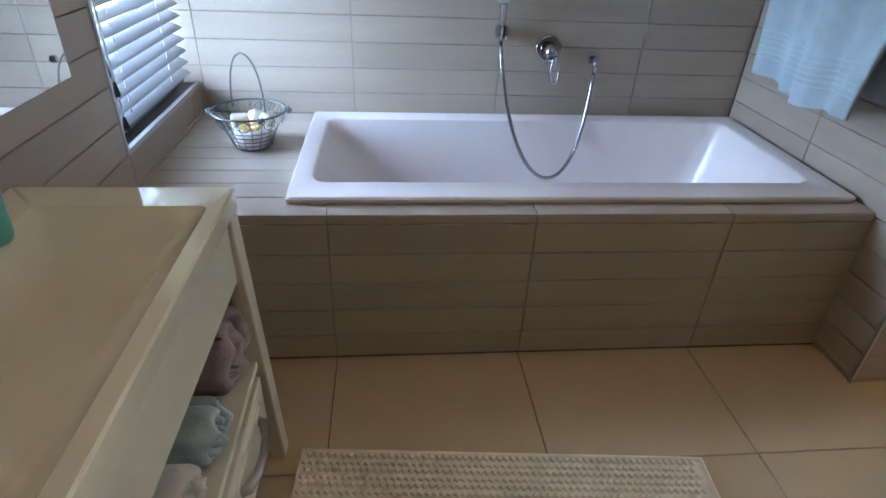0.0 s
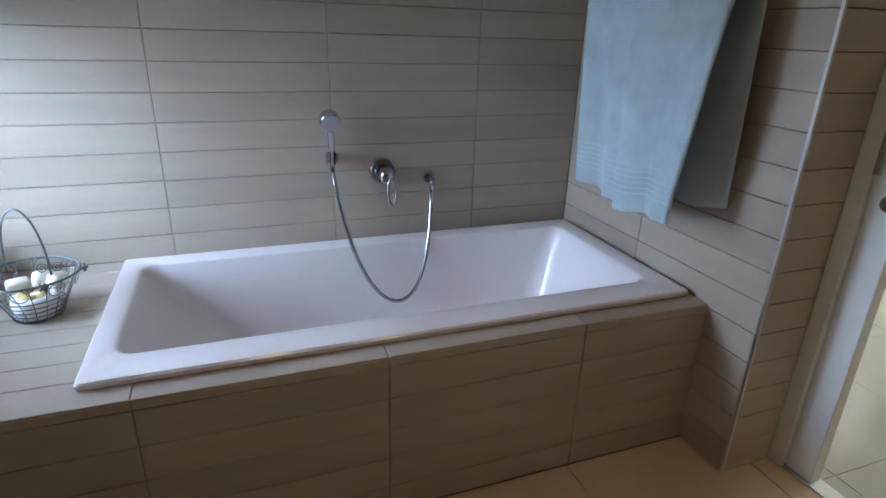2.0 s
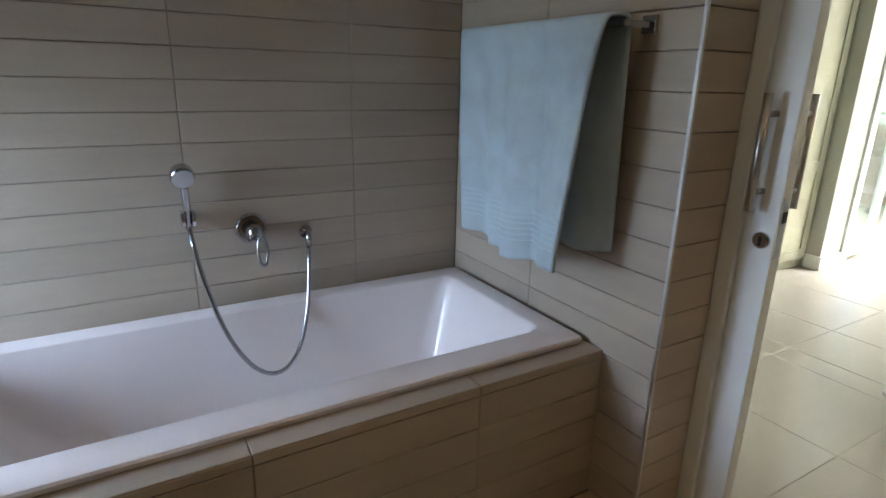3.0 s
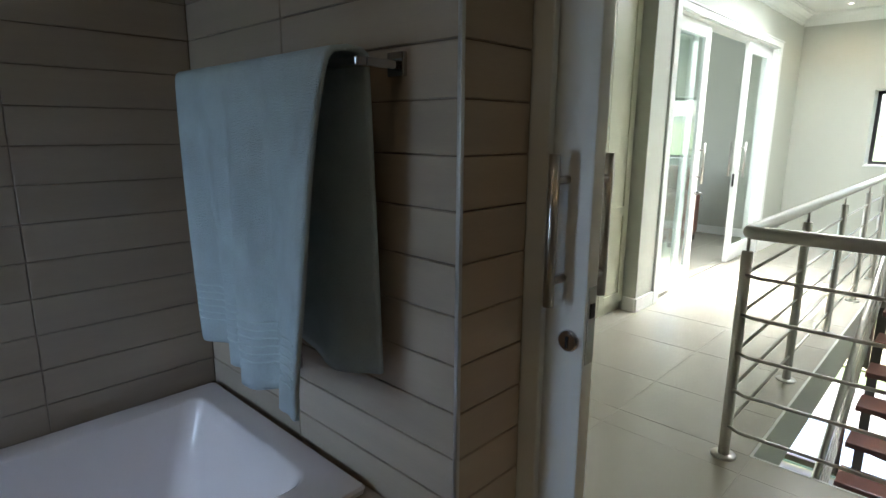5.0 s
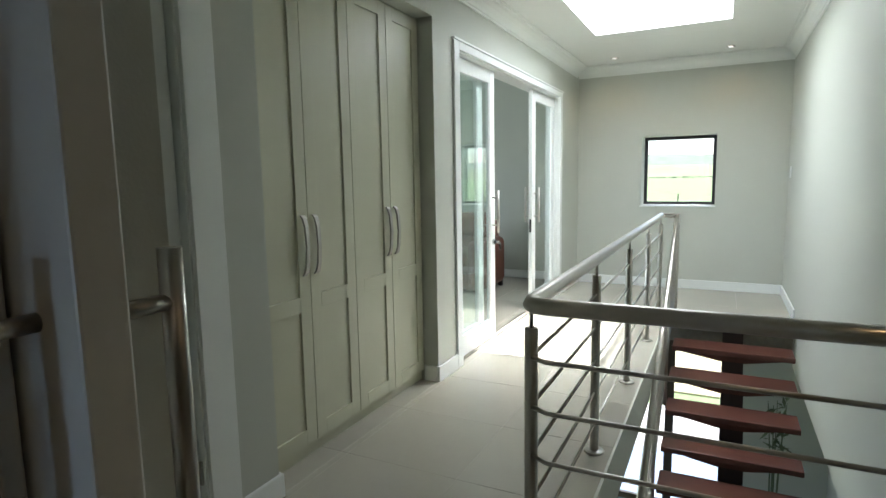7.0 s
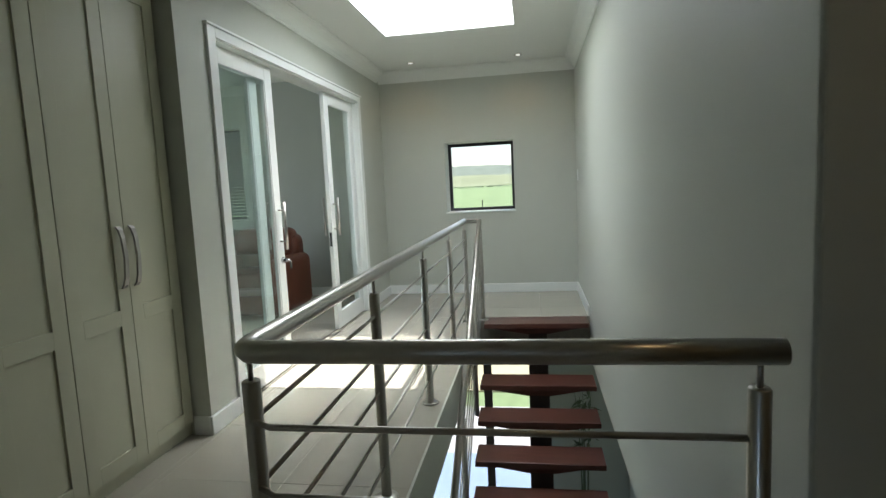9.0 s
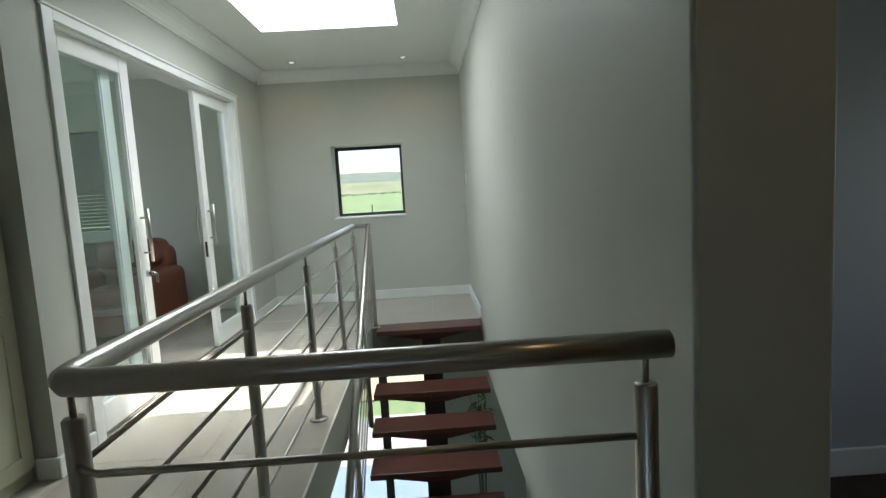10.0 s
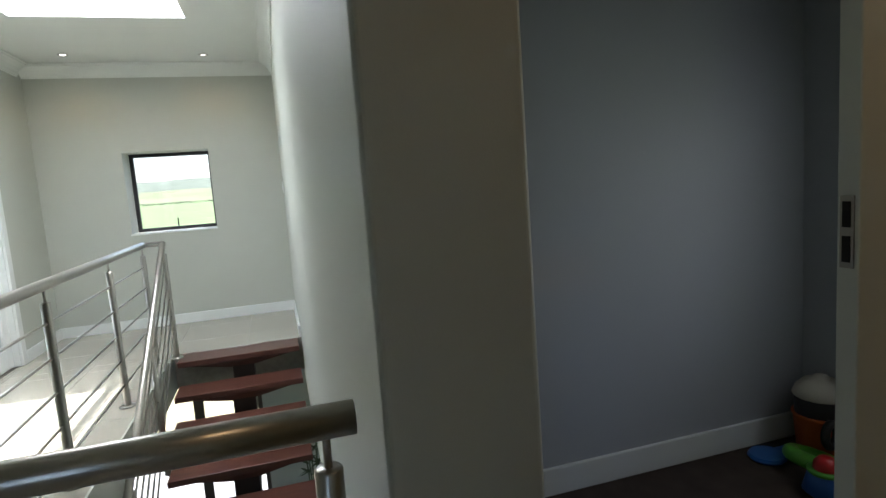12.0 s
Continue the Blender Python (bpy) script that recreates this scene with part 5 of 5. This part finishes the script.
lathe(bm, [(0.1050, 0.262), (0.1092, 0.27), (0.0966, 0.302), (0.07, 0.330), (0.03, 0.339), (0.028, 0.352), (0, 0.354)], 5.90, -1.872, 28)
part("dome_lid", bm, P_CREAM, bucket, "cream dome lid")
bm = bmesh.new()
tube(bm, [(5.905 - 0.10, -1.865 + 0.05 + 0.03 * math.cos(a), 0.13 + 0.05 * math.sin(a)) for a in [i * math.tau / 16 for i in range(16)]], 0.018, 8, closed=True)
part("side_handle", bm, P_BLACK, bucket)
ringtoy = thing("toy_ring", (5.80, -1.72, 0.0), "green plastic toy ring lying on carpet", "toy")
bm = bmesh.new()
tube(bm, [(5.80 + 0.085 * math.cos(a), -1.72 + 0.085 * math.sin(a), 0.045 + 0.03 * math.sin(a)) for a in [i * math.tau / 24 for i in range(24)]], 0.032, 12, closed=True)
part("ring", bm, P_GREEN, ringtoy)
paddle = thing("toy_paddle", (5.95, -1.66, 0.0), "blue plastic toy paddle lying on carpet", "toy")
bm = bmesh.new()
lathe(bm, [(0, 0.002), (0.07, 0.002), (0.078, 0.012), (0.07, 0.024), (0, 0.026)], 5.95, -1.63, 24)
box(bm, 5.92, 5.98, -1.80, -1.66, 0.002, 0.024, 0.006)
smooth(part("blade", bm, P_BLUE, paddle))
truck = thing("toy_truck", (5.66, -1.61, 0.0), "blue toy with red dome and green rim", "toy")
bm = bmesh.new()
lathe(bm, [(0, 0.002), (0.07, 0.002), (0.08, 0.01), (0.06, 0.09), (0, 0.095)], 5.66, -1.61, 20)
part("body", bm, P_BLUE, truck)
bm = bmesh.new()
lathe(bm, [(0.062, 0.085), (0.066, 0.095), (0.06, 0.10), (0, 0.10)], 5.66, -1.61, 20)
part("rim", bm, P_GREEN, truck)
bm = bmesh.new()
lathe(bm, [(0.045, 0.10), (0.042, 0.125), (0.025, 0.145), (0, 0.15)], 5.66, -1.61, 20)
part("dome", bm, P_RED, truck)

# ---- outside ----
GZ0 = LOW - 0.15
structure("ground", boxes((-3000, 3000, -3000, 3000, GZ0 - 1, GZ0)), GRASS, "green grass field reaching the horizon", "ground")
structure("patio", boxes((LE + 0.3, 12.3, -6, 9, GZ0, GZ0 + 0.10)), SKY_TILE, "glossy patio tiles outside the lower doors, sky reflection put into their blue colour", "pavement")
structure("pavement", boxes((12.3, 14.3, -6, 9, GZ0, GZ0 + 0.06)), PAVING, "pale sunlit paving beyond the patio", "pavement")
structure("sand_bank", boxes((15.2, 18.2, -6, 9, GZ0, GZ0 + 0.04)), FIELD_SAND, "dry sandy bed beside the paving", "ground")


def ridge(name, x, base, amp, seed, mat, y0, y1, depth, n=160):
    bm = bmesh.new()
    rows = []
    for i in range(n + 1):
        y = y0 + (y1 - y0) * i / n
        f = 900 / (y1 - y0) * 6
        h = base + amp * (noise.noise((y * f / 900, seed, 0)) + 0.4 * noise.noise((y * f / 180, seed, 3)) + 0.15 * noise.noise((y * f / 40, seed, 3)))
        rows.append([bm.verts.new((x - depth, y, GZ0)), bm.verts.new((x - depth / 2, y, GZ0 + h * 0.55)), bm.verts.new((x, y, GZ0 + h)), bm.verts.new((x + depth, y, GZ0))])
    for A, B in zip(rows, rows[1:]):
        for k in range(3):
            f = bm.faces.new((A[k], A[k + 1], B[k + 1], B[k]))
            f.smooth = True
    return structure(name, bm, mat, "hazy scrub-covered hill along the horizon", "backdrop")


ridge("backdrop_hill", 2600, 82, 16, 1.0, HILL, -1500, 2200, 500)
ridge("backdrop_low_rise", 1700, 28, 10, 5.0, RISE_MAT, -1000, 1500, 300)
rng = random.Random(4)
bm = bmesh.new()
for k in range(330):
    x = rng.uniform(700, 1500)
    y = x * rng.uniform(-0.05, 0.22)
    r = rng.uniform(0.5, 1.5)
    for q in range(4):
        ox, oy, oz = rng.uniform(-r, r) * 0.7, rng.uniform(-r, r) * 1.6, rng.uniform(0.2, 0.7) * r
        m = Matrix.Translation((x + ox, y + oy, GZ0 + oz)) @ Matrix.Diagonal((r * 0.6, r * rng.uniform(0.5, 1.2), r * rng.uniform(0.3, 0.6), 1))
        bmesh.ops.create_icosphere(bm, subdivisions=1, radius=1, matrix=m)
ob = new("scrub", mesh_of("scrub", bm, BUSH))
tagged(ob, "scattered dark green bushes on the far field", "bushes", kind="stuff")

# ---- tiles as pieces ----
ROW0, PITCH = 0.605, 0.0982
tiles(wall_north, (0, NY + 0.006, 0), (1, 0, 0), (0, 0, 1), steps(WX - 0.15, EX, 1.695, 0.580), steps(DECK_Z, 2.5, ROW0, PITCH), TILE, gap_u=0.0022)
tiles(wall_west, (WX - 0.006, 0, 0), (0, 1, 0), (0, 0, 1), [0.0, 0.58, 1.168, 1.757, 2.345, NY], steps(0.0, 2.06, ROW0 + 0.02, PITCH), TILE, skip=lambda a, b: a > 1.76 and b > 0.63)
tiles(wall_alcove, (EX + 0.006, 0, 0), (0, -1, 0), (0, 0, 1), [-NY, -1.96, -STUB_Y], steps(0.0, 2.5, ROW0, PITCH), TILE)
tiles(wall_alcove, (EX + 0.004, STUB_Y + 0.006, 0), (1, 0, 0), (0, 0, 1), [0, STUB_X - EX - 0.006], steps(0.0, 2.5, ROW0, PITCH), TILE)
tiles(bath_box, (0, PANEL_Y + 0.006, 0), (1, 0, 0), (0, 0, 1), steps(WX, EX, 1.657, 0.600), [0, 0.089, 0.189, 0.289, 0.389, 0.490, DECK_Z - 0.004], TILE, gap_u=0.003)
tiles(bath_box, (0, 0, DECK_Z - 0.006), (1, 0, 0), (0, 1, 0), steps(WX, EX, 1.657, 0.600), [PANEL_Y, 1.70], DECK_TILE)
tiles(bath_box, (0, 0, DECK_Z - 0.006), (1, 0, 0), (0, 1, 0), [WX, 1.60], [1.70, 1.797, 1.894, 1.991, 2.088, 2.185, 2.282, 2.379, NY], DECK_TILE)
tiles(bath_box, (0, 0, DECK_Z - 0.006), (1, 0, 0), (0, 1, 0), steps(1.60, EX, 1.657, 0.602), [2.41, NY], DECK_TILE)
bath_floor = bpy.data.objects["floor_bathroom"]
tiles(bath_floor, (0, 0, -0.006), (1, 0, 0), (0, 1, 0), steps(WX, 3.545, 1.660, 0.595), steps(-1.7, PANEL_Y, 1.145, 0.60), FLOOR_TILE, gap=0.003)
hall_floor = bpy.data.objects["floor_landing"]


def hall(x0, x1, y0, y1):
    tiles(hall_floor, (0, 0, -0.006), (1, 0, 0), (0, 1, 0), steps(x0, x1, 4.265, 0.60), steps(y0, y1, 1.265, 0.60), HALL_TILE, gap=0.0022, gap_u=0.0010)


hall(3.60, WELL[0], -1.7, LN)
hall(WELL[0], WELL[1], WELL[3], LN)
hall(WELL[1], LE, LS, LN)
hall(5.02, 6.54, LN, 2.70)
hall(SDX0, SDX1, LN, N1)
hall(4.9, LE, N1, 6.6)
